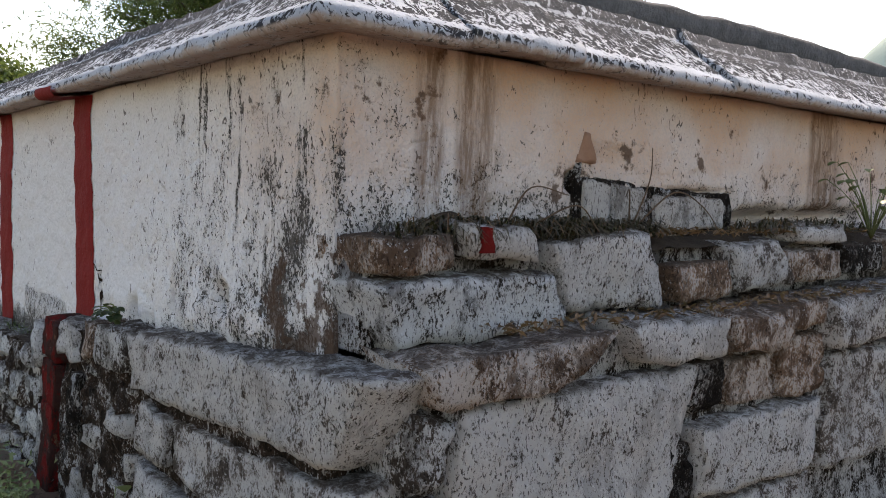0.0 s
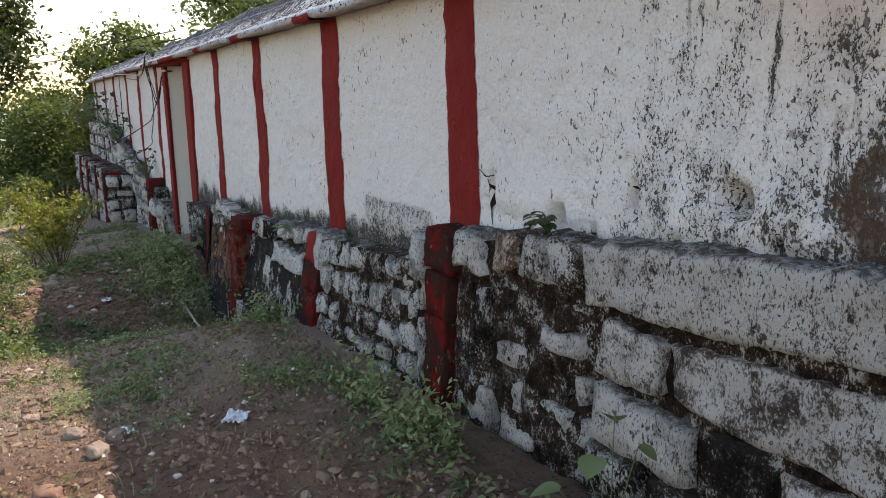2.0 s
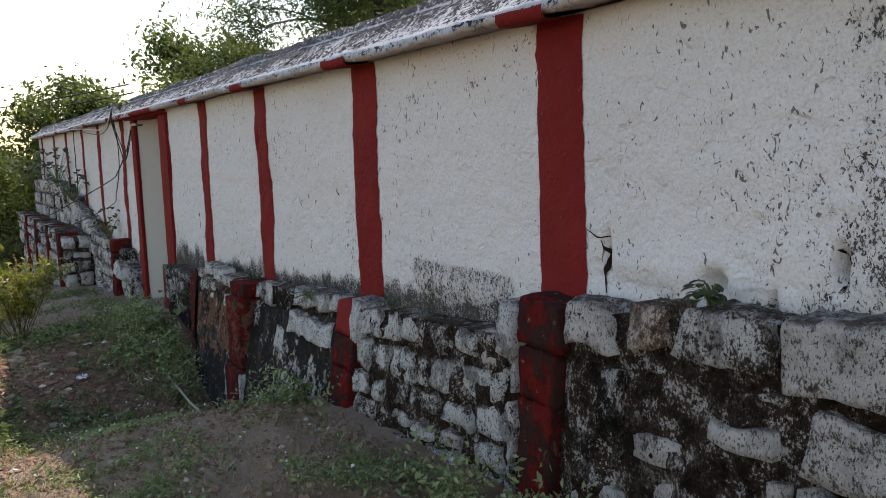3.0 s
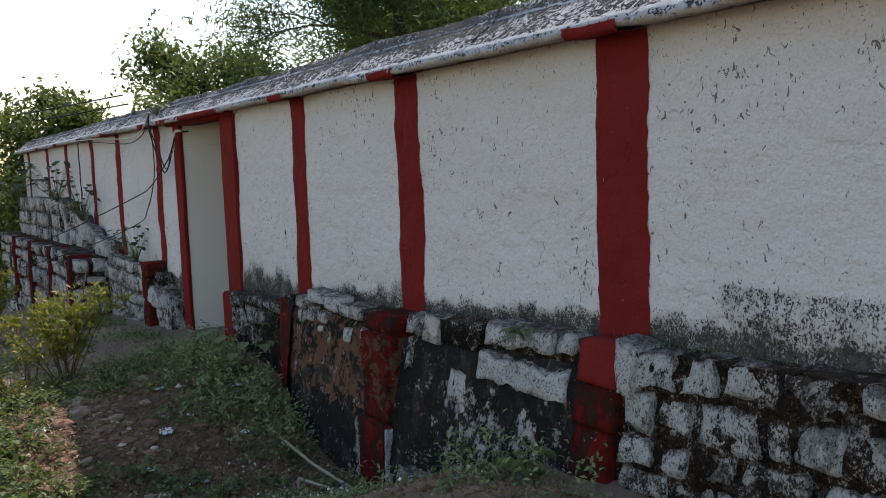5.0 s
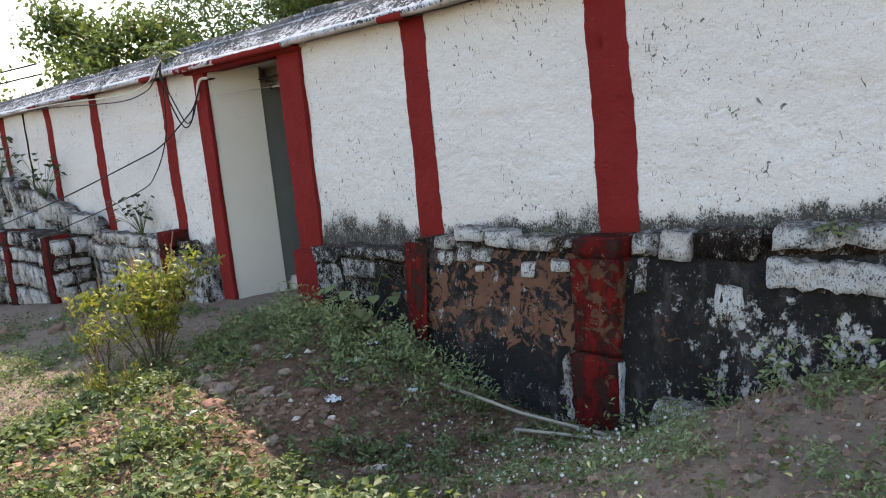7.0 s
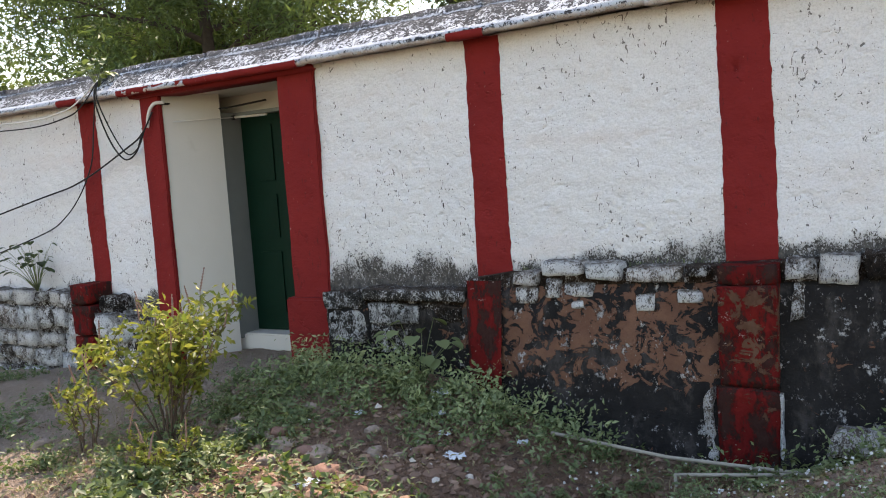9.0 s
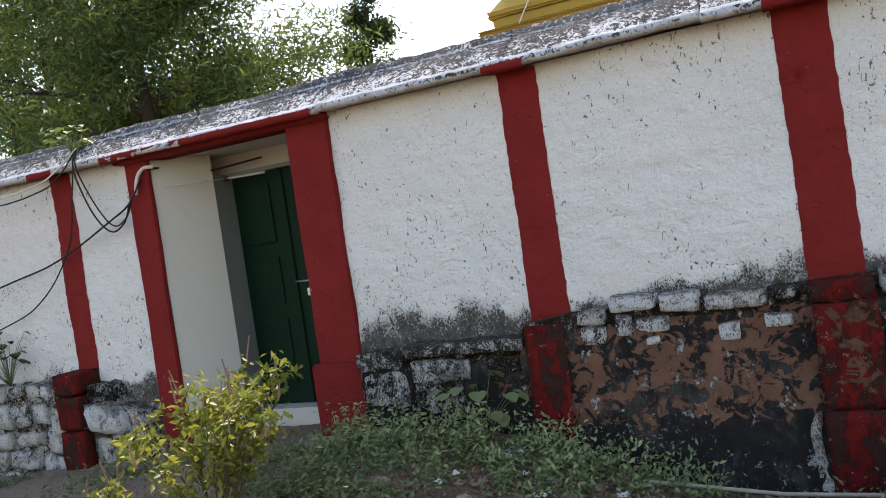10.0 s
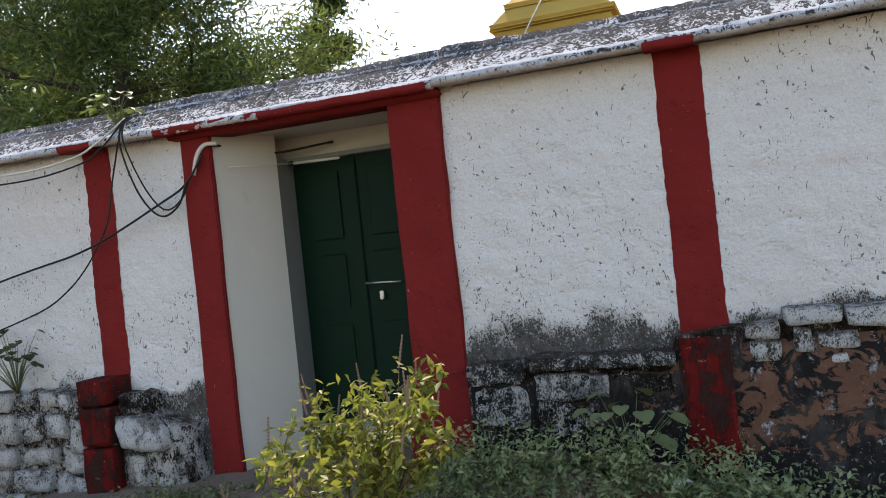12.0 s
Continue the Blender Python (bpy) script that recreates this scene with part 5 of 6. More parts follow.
tree(-26.6, 1.0, -2.1, 4.3, 2.6, LEAF_LIGHT, 16, "bushy light green young tree beyond the temple", 11000, 0.16, 0.10, (0, 0), 0.34, 0.0, 0.10, 0.5, 2, 7)
tree(-33.0, -6.0, -3.0, 8.5, 4.5, LEAF_DARK, 17, "dark green tree on the far slope", 11000, 0.28, 0.2, (0, 0), 0.45, 0.0, 0.25, 0.5, 2, 6)
tree(-37.0, 2.6, -3.6, 4.6, 4.2, LEAF_DARK, 18, "dark bushy tree on the far slope", 11000, 0.24, 0.15, (0, 0), 0.45, 0.0, 0.12, 0.5, 2, 6)
tree(-23.6, 2.9, -1.6, 3.9, 1.6, LEAF_DARK, 19, "small dark bush against the end of the wall", 5000, 0.13, 0.07, (0, -0.06), 0.22, 0.0, 0.2, 0.5, 2, 5)
tree(-14.0, 62.0, ground_z(-14, 62) - 0.1, 9.0, 4.2, LEAF_DARK, 20, "distant green tree beside the hill", 6000, 0.4, 0.2, (0, 0), 0.5, 0.0, 0.2, 0.5, 2, 6)
tree(-19.0, 58.0, ground_z(-19, 58) - 0.1, 8.6, 4.2, LEAF_DARK, 21, "distant green tree beside the hill", 6000, 0.4, 0.2, (0, 0), 0.5, 0.0, 0.2, 0.5, 2, 6)


def shrub(x, y, height, width, seed, material, label, stems=14, leaves=900, size=0.05, spikes=0, lean=0.0):
    """A bush of thin stems with leaves along them."""
    rnd = random.Random(seed)
    rng = np.random.default_rng(seed)
    z = ground_z(x, y)
    root = empty("shrub", label, "shrub", at=(x, y, z))
    out, pts = [], []
    tops = []
    for i in range(stems):
        a = rnd.uniform(0, 2 * math.pi)
        r = width * math.sqrt(rnd.uniform(0.02, 1))
        h = height * rnd.uniform(0.62, 1.0) * (1 - 0.25 * (r / width) ** 2)
        end = Vector((r * math.cos(a) + lean, r * math.sin(a), h))
        stem = [Vector((0.04 * math.cos(a), 0.04 * math.sin(a), -0.03)).lerp(end, t) + Vector((0, 0, 0.12 * height * math.sin(t * math.pi))) + Vector((rnd.uniform(-.015, .015), rnd.uniform(-.015, .015), 0)) for t in np.linspace(0, 1, 7)]
        out.append((stem, 0.006, 0.002))
        tops.append(stem[-1])
        pts += stem[2:]
        for _ in range(4):
            q = rnd.choice(stem[2:6])
            tip = q + Vector((rnd.uniform(-.14, .14), rnd.uniform(-.14, .14), rnd.uniform(0.04, 0.16))) * (height / 0.9)
            out.append(([q, q.lerp(tip, 0.5) + Vector((0, 0, 0.01)), tip], 0.003, 0.0015))
            pts += [q.lerp(tip, 0.6), tip, tip]
    for k in range(stems):
        bundle("stem", out[k * 5:k * 5 + 5], TWIG, root, 5)
    p = np.array([tuple(v) for v in pts])
    c = p[rng.integers(0, len(p), leaves)] + rng.normal(size=(leaves, 3)) * 0.028 * height / 0.9
    nrm = rng.normal(size=(leaves, 3)) * 0.8 + np.array([0, -0.2, 0.8])
    leaf_cloud("foliage", c, nrm, rng.uniform(0.55, 1.25, leaves) * size, material, root)
    for i in range(spikes):
        q = tops[i % len(tops)]
        e = q + Vector((rnd.uniform(-.03, .03), rnd.uniform(-.03, .03), rnd.uniform(0.07, 0.13)))
        verts, faces = [], []
        for k in range(9):
            m = q.lerp(e, k / 8)
            for ring, rr in ((0, 0.0085), (0.35, 0.003)):
                b = len(verts)
                for g in range(5):
                    t = 2 * math.pi * g / 5
                    verts.append(m + (e - q) * ring / 8 + Vector((math.cos(t), math.sin(t), 0)) * rr * (1 - 0.05 * k))
                if b:
                    faces += [(b - 5 + g, b - 5 + (g + 1) % 5, b + (g + 1) % 5, b + g) for g in range(5)]
        put("flower_spike", mesh_of("flower_spike", verts, faces, SPIKE), root)
    return root


shrub(-9.60, 0.42, 0.90, 0.52, 31, LEAF_YELLOW, "yellow-green basil-like shrub with dry flower spikes", 17, 1900, 0.062, 20)
shrub(-9.05, -0.10, 0.26, 0.30, 32, LEAF_YELLOW, "small yellow-green weed beside the shrub", 9, 380, 0.042, 4)
shrub(-10.05, 0.22, 0.46, 0.2, 33, LEAF_YELLOW, "low yellow-green weed with reddish spikes", 7, 240, 0.05, 5)
shrub(-14.2, 0.3, 1.0, 0.55, 34, LEAF_YELLOW, "yellow-green bush on the bank", 18, 1100, 0.07)
shrub(-15.8, -0.5, 1.2, 0.6, 35, LEAF_LIGHT, "light green bush on the bank", 18, 1200, 0.08)
shrub(-17.5, 0.3, 1.3, 0.8, 36, LEAF_LIGHT, "light green bush on the bank", 18, 1300, 0.09)
shrub(-10.6, -1.9, 0.55, 0.5, 37, LEAF_LIGHT, "low green weed on the sunny bank", 16, 800, 0.06)
shrub(-9.9, -2.6, 0.4, 0.6, 38, LEAF_LIGHT, "low green weed on the sunny bank", 16, 800, 0.06)


def broad_leaves(name, at, count, size, seed, material, label, up=0.2, spread_=0.14):
    """A plant with a few broad leaves on stalks."""
    rnd = random.Random(seed)
    root = empty(name, label, "plant", at=at)
    for i in range(count):
        a = i * 2.4 + rnd.uniform(-.3, .3)
        end = Vector((math.cos(a) * spread_ * rnd.uniform(.5, 1), math.sin(a) * spread_ * rnd.uniform(.5, 1) - 0.05, up * rnd.uniform(0.4, 1.1)))
        tube("stalk", spline([(0, 0, -0.03), end * 0.5 + Vector((0, 0, 0.03)), end], 3), 0.003, LEAF_WEED, root, 5, thin=0.0015)
        d = Vector((math.cos(a), math.sin(a) - 0.5, -0.25)).normalized()
        side_v = d.cross(Vector((0, 0, 1))).normalized()
        upv = side_v.cross(d)
        s = size * rnd.uniform(0.7, 1.15)
        verts, faces = [], []
        for k in range(6):
            t = k / 5
            wdt = s * 0.46 * math.sin(math.pi * min(1, t * 0.9 + 0.1)) ** 0.7
            mid = end + d * s * t + upv * (-0.18 * s * t * t)
            verts += [mid - side_v * wdt + upv * wdt * 0.3, mid, mid + side_v * wdt + upv * wdt * 0.3]
        for k in range(5):
            for c in (0, 1):
                b = k * 3 + c
                faces.append((b, b + 1, b + 4, b + 3))
        put("leaf", mesh_of("leaf", verts, faces, material), root)
    return root


broad_leaves("broad_leaf_plant", (-5.02, 1.60, ground_z(-5.02, 1.60)), 12, 0.060, 41, LEAF_LIGHT, "small broad green leaves growing at the plinth foot", 0.16, 0.09)
broad_leaves("broad_leaf_plant", (-1.62, 1.62, ground_z(-1.62, 1.62)), 7, 0.09, 42, LEAF_WEED, "broad green leaves growing below the slabs", 0.40, 0.16)
broad_leaves("broad_leaf_plant", (-8.62, 1.62, ground_z(-8.62, 1.62)), 14, 0.10, 43, LEAF_WEED, "dark green broad-leaved weed against the plinth", 0.42, 0.26)
broad_leaves("fern", (-2.33, 1.90, 1.345), 26, 0.034, 44, LEAF_DARK, "small dark fern in a wall hole", 0.09, 0.05)
broad_leaves("fern", (-5.36, 1.83, 0.93), 24, 0.030, 45, LEAF_WEED, "small green fern on the plinth edge", 0.07, 0.10)
broad_leaves("eave_plant", (-11.86, 1.93, 2.47), 26, 0.07, 46, LEAF_LIGHT, "small bright green plant rooted in the eave", 0.20, 0.16)
broad_leaves("ledge_plant", (-0.62, 4.75, 1.80), 22, 0.05, 47, LEAF_WEED, "thin leafy plant on the stone ledge", 0.30, 0.18)
broad_leaves("ledge_plant", (-12.9, 1.85, 0.72), 40, 0.07, 48, LEAF_DARK, "dark leafy plant on the ruinous plinth", 0.40, 0.25)
broad_leaves("ledge_plant", (-15.6, 1.75, 1.15), 50, 0.09, 49, LEAF_DARK, "dark leafy plant on the ruinous plinth", 0.55, 0.4)
broad_leaves("ledge_plant", (-17.6, 1.75, 1.40), 60, 0.10, 50, LEAF_DARK, "dark leafy plant on the ruinous plinth", 0.6, 0.5)
broad_leaves("ledge_plant", (-21.6, 1.6, 1.35), 60, 0.12, 51, LEAF_DARK, "dark leafy plant on the ruinous plinth", 0.7, 0.6)


def blades(name, spots, material, height, label, seed, lean=0.5, width=0.004, droop=0.0):
    """Grass: curved blades of three segments."""
    rnd = random.Random(seed)
    verts, faces = [], []
    for x, y, z in spots:
        a, h = rnd.uniform(0, 6.283), height * rnd.uniform(0.4, 1.2)
        l = lean * h * rnd.uniform(0.2, 1.3)
        d = Vector((math.cos(a), math.sin(a), 0))
        w = Vector((-d.y, d.x, 0)) * width * rnd.uniform(.7, 1.3)
        b = len(verts)
        for t in (0, 0.4, 0.75):
            m = Vector((x, y, z - 0.01)) + d * l * t * t + Vector((0, 0, h * (t * (1 + droop) - (0.25 + 1.35 * droop) * t * t)))
            verts += [m - w * (1 - t * 0.6), m + w * (1 - t * 0.6)]
        verts.append(Vector((x, y, z - 0.01)) + d * l + Vector((0, 0, h * (0.72 - 0.35 * droop))))
        faces += [(b, b + 1, b + 3, b + 2), (b + 2, b + 3, b + 5, b + 4), (b + 4, b + 5, b + 6)]
    ob = put(name, mesh_of(name, verts, faces, material))
    return tagged(ob, label, "grass", kind="stuff")


rng = np.random.default_rng(5)


def scatter(count, x0, x1, y0, y1, keep):
    spots = []
    while len(spots) < count:
        x, y = rng.uniform(x0, x1), rng.uniform(y0, y1)
        if rng.random() < keep(x, y):
            spots.append((x, y, ground_z(x, y)))
    return spots


def patchy(x, y):
    return smooth01(nz(x, y, 4, 1.1) + 0.6 * nz(x, y, 8, 3.1), 0.02, 0.42)


def weed_share(x, y):
    by_wall = 0.8 * math.exp(-((y - 1.5) / 0.25) ** 2) * smooth01(nz(x, 2, 1, 1.4), -0.35, 0.3)
    bank = smooth01(x, -6.3, -7.4) * (0.12 + 0.88 * patchy(x, y)) * smooth01(y, -3.2, 0.2)
    hollow = 0.75 * smooth01(x, -9.6, -8.6) * smooth01(x, -6.0, -6.8) * smooth01(y, -0.4, 0.3) * (0.15 + 0.85 * patchy(x + 4, y))
    bank = max(bank, hollow)
    path = 0.05 * patchy(x, y)
    bare = math.exp(-((x + 10.6) / 0.7) ** 2 - ((y - 1.2) / 0.6) ** 2)
    return max(by_wall, bank, path) * (1 - bare)


def weed_plants(at, leaves, height):
    """Leaf places, normals and sizes of small upright plants of uneven height."""
    k = len(at)
    tall_ = np.repeat(np.minimum(rng.gamma(2.2, height * 0.5, k) + 0.02, 3.2 * height), leaves)[:, None]
    t = rng.uniform(0.1, 1.0, (k * leaves, 1))
    a = rng.uniform(0, 2 * math.pi, (k * leaves, 1))
    out = np.concatenate([np.cos(a), np.sin(a), np.zeros_like(a)], axis=1)
    c = np.repeat(at, leaves, axis=0) + out * (0.008 + 0.30 * tall_ * rng.uniform(0.2, 1.0, (k * leaves, 1))) + np.array([0, 0, 1]) * tall_ * t
    return c, out * 0.6 + rng.normal(size=c.shape) * 0.35 + np.array([0, 0, 0.9]), rng.uniform(0.018, 0.040, len(c)) * (0.7 + 4.0 * tall_[:, 0])


spots = scatter(2500, -13.5, -0.6, -3.0, 1.62, weed_share)
sp = np.array(spots)
per = 9
c = np.repeat(sp, per, axis=0) + rng.normal(size=(len(sp) * per, 3)) * np.array([0.028, 0.028, 0.0]) + np.array([0, 0, 1]) * rng.gamma(1.6, 0.021, size=(len(sp) * per, 1))
low_weeds = leaf_cloud("low_weeds", c, rng.normal(size=c.shape) * 0.6 + np.array([0, -0.2, 1.0]), rng.uniform(0.022, 0.052, len(c)), LEAF_WEED, label="low green weeds creeping over the earth", kind="stuff")
low_weeds["category"] = "weeds"
tall = scatter(250, -9.6, -7.3, 0.9, 1.66, lambda x, y: weed_share(x, y) * smooth01(y, 0.8, 1.5)) + scatter(60, -3.5, -2.5, 1.42, 1.62, lambda x, y: 1.0) + scatter(26, -6.3, -4.6, 1.4, 1.6, lambda x, y: 0.8)
tp = np.array(tall)
c = np.repeat(tp, 22, axis=0)
c[:, 2] += rng.uniform(0.0, 0.20, len(c)) * np.repeat(rng.uniform(0.3, 1.5, len(tp)), 22)
c[:, :2] += rng.normal(size=(len(c), 2)) * (0.012 + 0.16 * (c[:, 2:3] - np.repeat(tp, 22, axis=0)[:, 2:3]))
tall_weeds = leaf_cloud("tall_weeds", c, rng.normal(size=c.shape) * 0.7 + np.array([0, -0.3, 0.8]), rng.uniform(0.018, 0.050, len(c)), LEAF_GREYED, label="ankle-high green weeds along the plinth foot", kind="stuff")
tall_weeds["category"] = "weeds"
sunny = scatter(1700, -16, -1, -3.6, 1.0, lambda x, y: smooth01(y, 1.3, 0.2) * patchy(x + 9, y) * 0.9 * smooth01(x, -2.0, -4.5))
sp2 = np.array(sunny)
c = np.repeat(sp2, 8, axis=0) + rng.normal(size=(len(sp2) * 8, 3)) * np.array([0.03, 0.03, 0]) + np.array([0, 0, 1]) * rng.gamma(1.5, 0.02, size=(len(sp2) * 8, 1))
bright_weeds = leaf_cloud("sunlit_weeds", c, rng.normal(size=c.shape) * 0.5 + np.array([0, 0, 1.0]), rng.uniform(0.02, 0.05, len(c)), LEAF_LIGHT, label="bright green weeds on the sunny bank", kind="stuff")
bright_weeds["category"] = "weeds"
# a thicker mat of weeds over the shaded bank and the sides of the hollow
mat_spots = np.array(scatter(900, -10.2, -6.3, -0.9, 1.62, lambda x, y: smooth01(nz(x, y, 14, 1.9) + 0.7 * nz(x, y, 18, 5.1), 0.08, 0.42) * smooth01(x, -6.2, -6.9) * (1 - math.exp(-((x + 10.4) / 0.6) ** 2 - ((y - 1.2) / 0.6) ** 2))))
weed_mat = leaf_cloud("bank_weeds", *weed_plants(mat_spots, 20, 0.045), LEAF_WEED, label="dusty green weeds growing over the shaded bank", kind="stuff", slim=0.45)
weed_mat["category"] = "weeds"
front_spots = np.array(scatter(900, -6.9, -3.6, 0.2, 1.6, lambda x, y: smooth01(nz(x, y, 24, 2.0) + 0.6 * nz(x, y, 28, 5.5), 0.0, 0.45)))
c = np.repeat(front_spots, 8, axis=0) + rng.normal(size=(len(front_spots) * 8, 3)) * np.array([0.02, 0.02, 0.0])
c[:, 2] += rng.uniform(0.0, 0.05, len(c))
sparse = leaf_cloud("dusty_weeds", c, rng.normal(size=c.shape) * 0.6 + np.array([0, -0.2, 1.0]), rng.uniform(0.012, 0.032, len(c)), LEAF_GREYED, label="small dusty weeds in the dry earth", kind="stuff")
sparse["category"] = "weeds"
heads = np.array(scatter(420, -7.4, -3.4, -0.2, 1.55, lambda x, y: 0.15 + 0.85 * patchy(x + 7, y + 1)))
heads[:, 2] += rng.uniform(0.015, 0.07, len(heads))
blooms = leaf_cloud("pale_flower_heads", heads, rng.normal(size=heads.shape) * 0.6 + np.array([0, -0.6, 0.7]), rng.uniform(0.010, 0.022, len(heads)), BLOOM, label="tiny pale flower heads among the dry weeds", kind="stuff", slim=0.9)
blooms["category"] = "flowers"
blades("pale_straw", scatter(2600, -6.6, -3.9, -0.4, 1.55, lambda x, y: 0.25 + 0.75 * patchy(x, y + 11)), STRAW, 0.06, "short pale straw on the dusty earth", 23, 1.1, 0.002)
leafy = np.array(scatter(330, -9.8, -5.4, -2.0, 0.3, lambda x, y: (0.2 + 0.8 * patchy(x + 1, y + 2)) * math.exp(-((x + 7.6) / 1.5) ** 4 - ((y + 0.8) / 0.85) ** 4)))
c = np.repeat(leafy, 16, axis=0) + rng.normal(size=(len(leafy) * 16, 3)) * np.array([0.05, 0.05, 0]) + np.array([0, 0, 1]) * rng.uniform(0.01, 0.13, size=(len(leafy) * 16, 1))
leafy_weeds = leaf_cloud("leafy_weeds", c, rng.normal(size=c.shape) * 0.5 + np.array([0, 0, 1.0]), rng.uniform(0.028, 0.066, len(c)), LEAF_LIGHT, label="leafy green weeds on the sunny bank", kind="stuff", slim=0.6)
leafy_weeds["category"] = "weeds"
blades("dry_grass", scatter(9000, -12, -1.2, -3.2, 1.6, lambda x, y: 0.06 + 0.9 * patchy(x + 5, y + 3) * smooth01(x, -1.0, -3.2)), STRAW, 0.075, "dry straw-coloured grass tufts on the earth", 3, 0.8, 0.0022)
crumbs = np.array(scatter(9000, -11, 0.5, -3.2, 1.66, lambda x, y: 0.25 + 0.6 * patchy(x + 2, y - 4)))
crumbs[:, 2] += 0.006
dead = leaf_cloud("fallen_leaves", crumbs, rng.normal(size=crumbs.shape) * 0.35 + np.array([0, 0, 1.0]), rng.uniform(0.012, 0.038, len(crumbs)), DEADLEAF, label="dry brown fallen leaves on the earth", kind="stuff")
dead["category"] = "leaves"

grit = np.array(scatter(24000, -10.0, 0.3, -2.0, 1.66, lambda x, y: 0.3 + 0.7 * patchy(x - 3, y + 7)))
gs = np.minimum(rng.gamma(1.6, 0.0055, len(grit)) + 0.003, 0.030)
octa = np.array([(1, 0, 0), (0, 1, 0), (-1, 0, 0), (0, -1, 0), (0, 0, 1), (0, 0, -1)], float)
gv = (octa[None] * rng.uniform(0.55, 1.25, (len(grit), 6, 1)) * gs[:, None, None] * np.array([1, 1, 0.7]) + (grit + np.array([0, 0, 0.002]))[:, None]).reshape(-1, 3)
tri = ((0, 1, 4), (1, 2, 4), (2, 3, 4), (3, 0, 4), (1, 0, 5), (2, 1, 5), (3, 2, 5), (0, 3, 5))
tagged(put("grit", mesh_of("grit", gv, [tuple(6 * i + q for q in f) for i in range(len(grit)) for f in tri], CLOD, False)), "loose clods and small stones on the earth", "gravel", kind="stuff")

# bigger clods on the broken sides of the hollow
ball = bmesh.new()
bmesh.ops.create_icosphere(ball, subdivisions=1, radius=1)
ball_v = np.array([tuple(v.co) for v in ball.verts])
ball_f = [tuple(v.index for v in f.verts) for f in ball.faces]
ball.free()
clods = np.array(scatter(620, -9.6, -6.4, -0.8, 1.3, lambda x, y: 0.15 + 0.85 * smooth01(nz(x, y, 31, 1.6), -0.2, 0.4)) + scatter(1500, -6.4, -0.8, -0.8, 1.55, lambda x, y: 0.2 + 0.8 * smooth01(nz(x, y, 33, 1.6), -0.1, 0.4)))
cs = np.minimum(rng.gamma(2.0, 0.009, len(clods)) + 0.010, 0.048) * np.where(clods[:, 0] > -6.4, 0.72, 1.0)
cv = ball_v[None] * rng.uniform(0.62, 1.2, (len(clods), len(ball_v), 1)) * cs[:, None, None] * np.concatenate([rng.uniform(0.7, 1.4, (len(clods), 1, 2)), np.full((len(clods), 1, 1), 0.6)], axis=2) + clods[:, None]
tagged(put("clods", mesh_of("clods", cv.reshape(-1, 3), [tuple(len(ball_v) * i + q for q in f) for i in range(len(clods)) for f in ball_f], CLOD, False)), "crumbled clods of brown earth on the bank", "clods", kind="stuff")
litter = np.array(scatter(2600, -10.0, -6.2, -0.8, 1.6, lambda x, y: 0.2 + 0.8 * patchy(x + 12, y + 5)))
litter[:, 2] += rng.uniform(0.006, 0.03, len(litter))
pale_leaves = leaf_cloud("pale_dry_leaves", litter, rng.normal(size=litter.shape) * 0.5 + np.array([0, -0.2, 1.0]), rng.uniform(0.015, 0.055, len(litter)), STRAW, label="pale dry leaves and stalks strewn on the bank", kind="stuff", slim=0.3)
pale_leaves["category"] = "leaves"

# leaf mould and withered grass on the side ledges
verts, faces = [], []
for i, y in enumerate(np.linspace(2.2, 5.4, 160)):
    for j, x in enumerate((-0.83, -0.77, -0.71, -0.655)):
        hump = 0.04 * smooth01(nz(y, 1, 1, 3), -0.4, 0.4) + 0.065 * math.exp(-((y - 2.33) / 0.12) ** 2) + 0.06 * math.exp(-((y - 2.80) / 0.13) ** 2)
        verts.append((x, y, 1.755 + (hump + 0.03) * (1 - j / 3) + 0.012 * nz(x, y, 1, 14)))
faces = [(i * 4 + j, i * 4 + j + 1, i * 4 + j + 5, i * 4 + j + 4) for i in range(159) for j in range(3)]
tagged(put("ledge_soil", mesh_of("ledge_soil", verts, faces, SOIL)), "dark leaf mould lying on the stone ledge", "soil", kind="stuff")
mat = [(-0.79 + 0.15 * rng.random(), y, 1.80 + 0.03 * rng.random()) for y in np.concatenate([rng.normal(2.33, 0.09, 700), rng.normal(2.80, 0.10, 800), rng.normal(3.15, 0.06, 90), rng.normal(4.3, 0.25, 260)])]
blades("matted_grass", mat, SOILGRASS, 0.050, "dark matted dead grass heaped on the stone ledge", 19, 2.6, 0.004, 2.4)
blades("withered_grass", [s for s in mat if rng.random() < 0.22], DEADLEAF, 0.055, "withered brown grass hanging over the stone ledge", 8, 2.8, 0.002, 2.6)
blades("ledge_grass", [s for s in mat if rng.random() < 0.12], LEAF_WEED, 0.045, "dark green grass growing on the stone ledge", 9, 2.0, 0.0025, 1.5)
lm = np.array([(-0.60 + 0.16 * rng.random(), y, 1.560 + 0.012 * rng.random()) for y in rng.uniform(2.3, 4.8, 500)] + [(-0.76 + 0.14 * rng.random(), y, 1.80 + 0.02 * rng.random()) for y in rng.uniform(2.9, 4.8, 400)])
lf = leaf_cloud("ledge_leaves", lm, rng.normal(size=lm.shape) * 0.5 + np.array([0, 0, 1.0]), rng.uniform(0.02, 0.05, len(lm)), DEADLEAF, label="dry red-brown leaves caught on the ledges", kind="stuff", slim=0.3)
lf["category"] = "leaves"
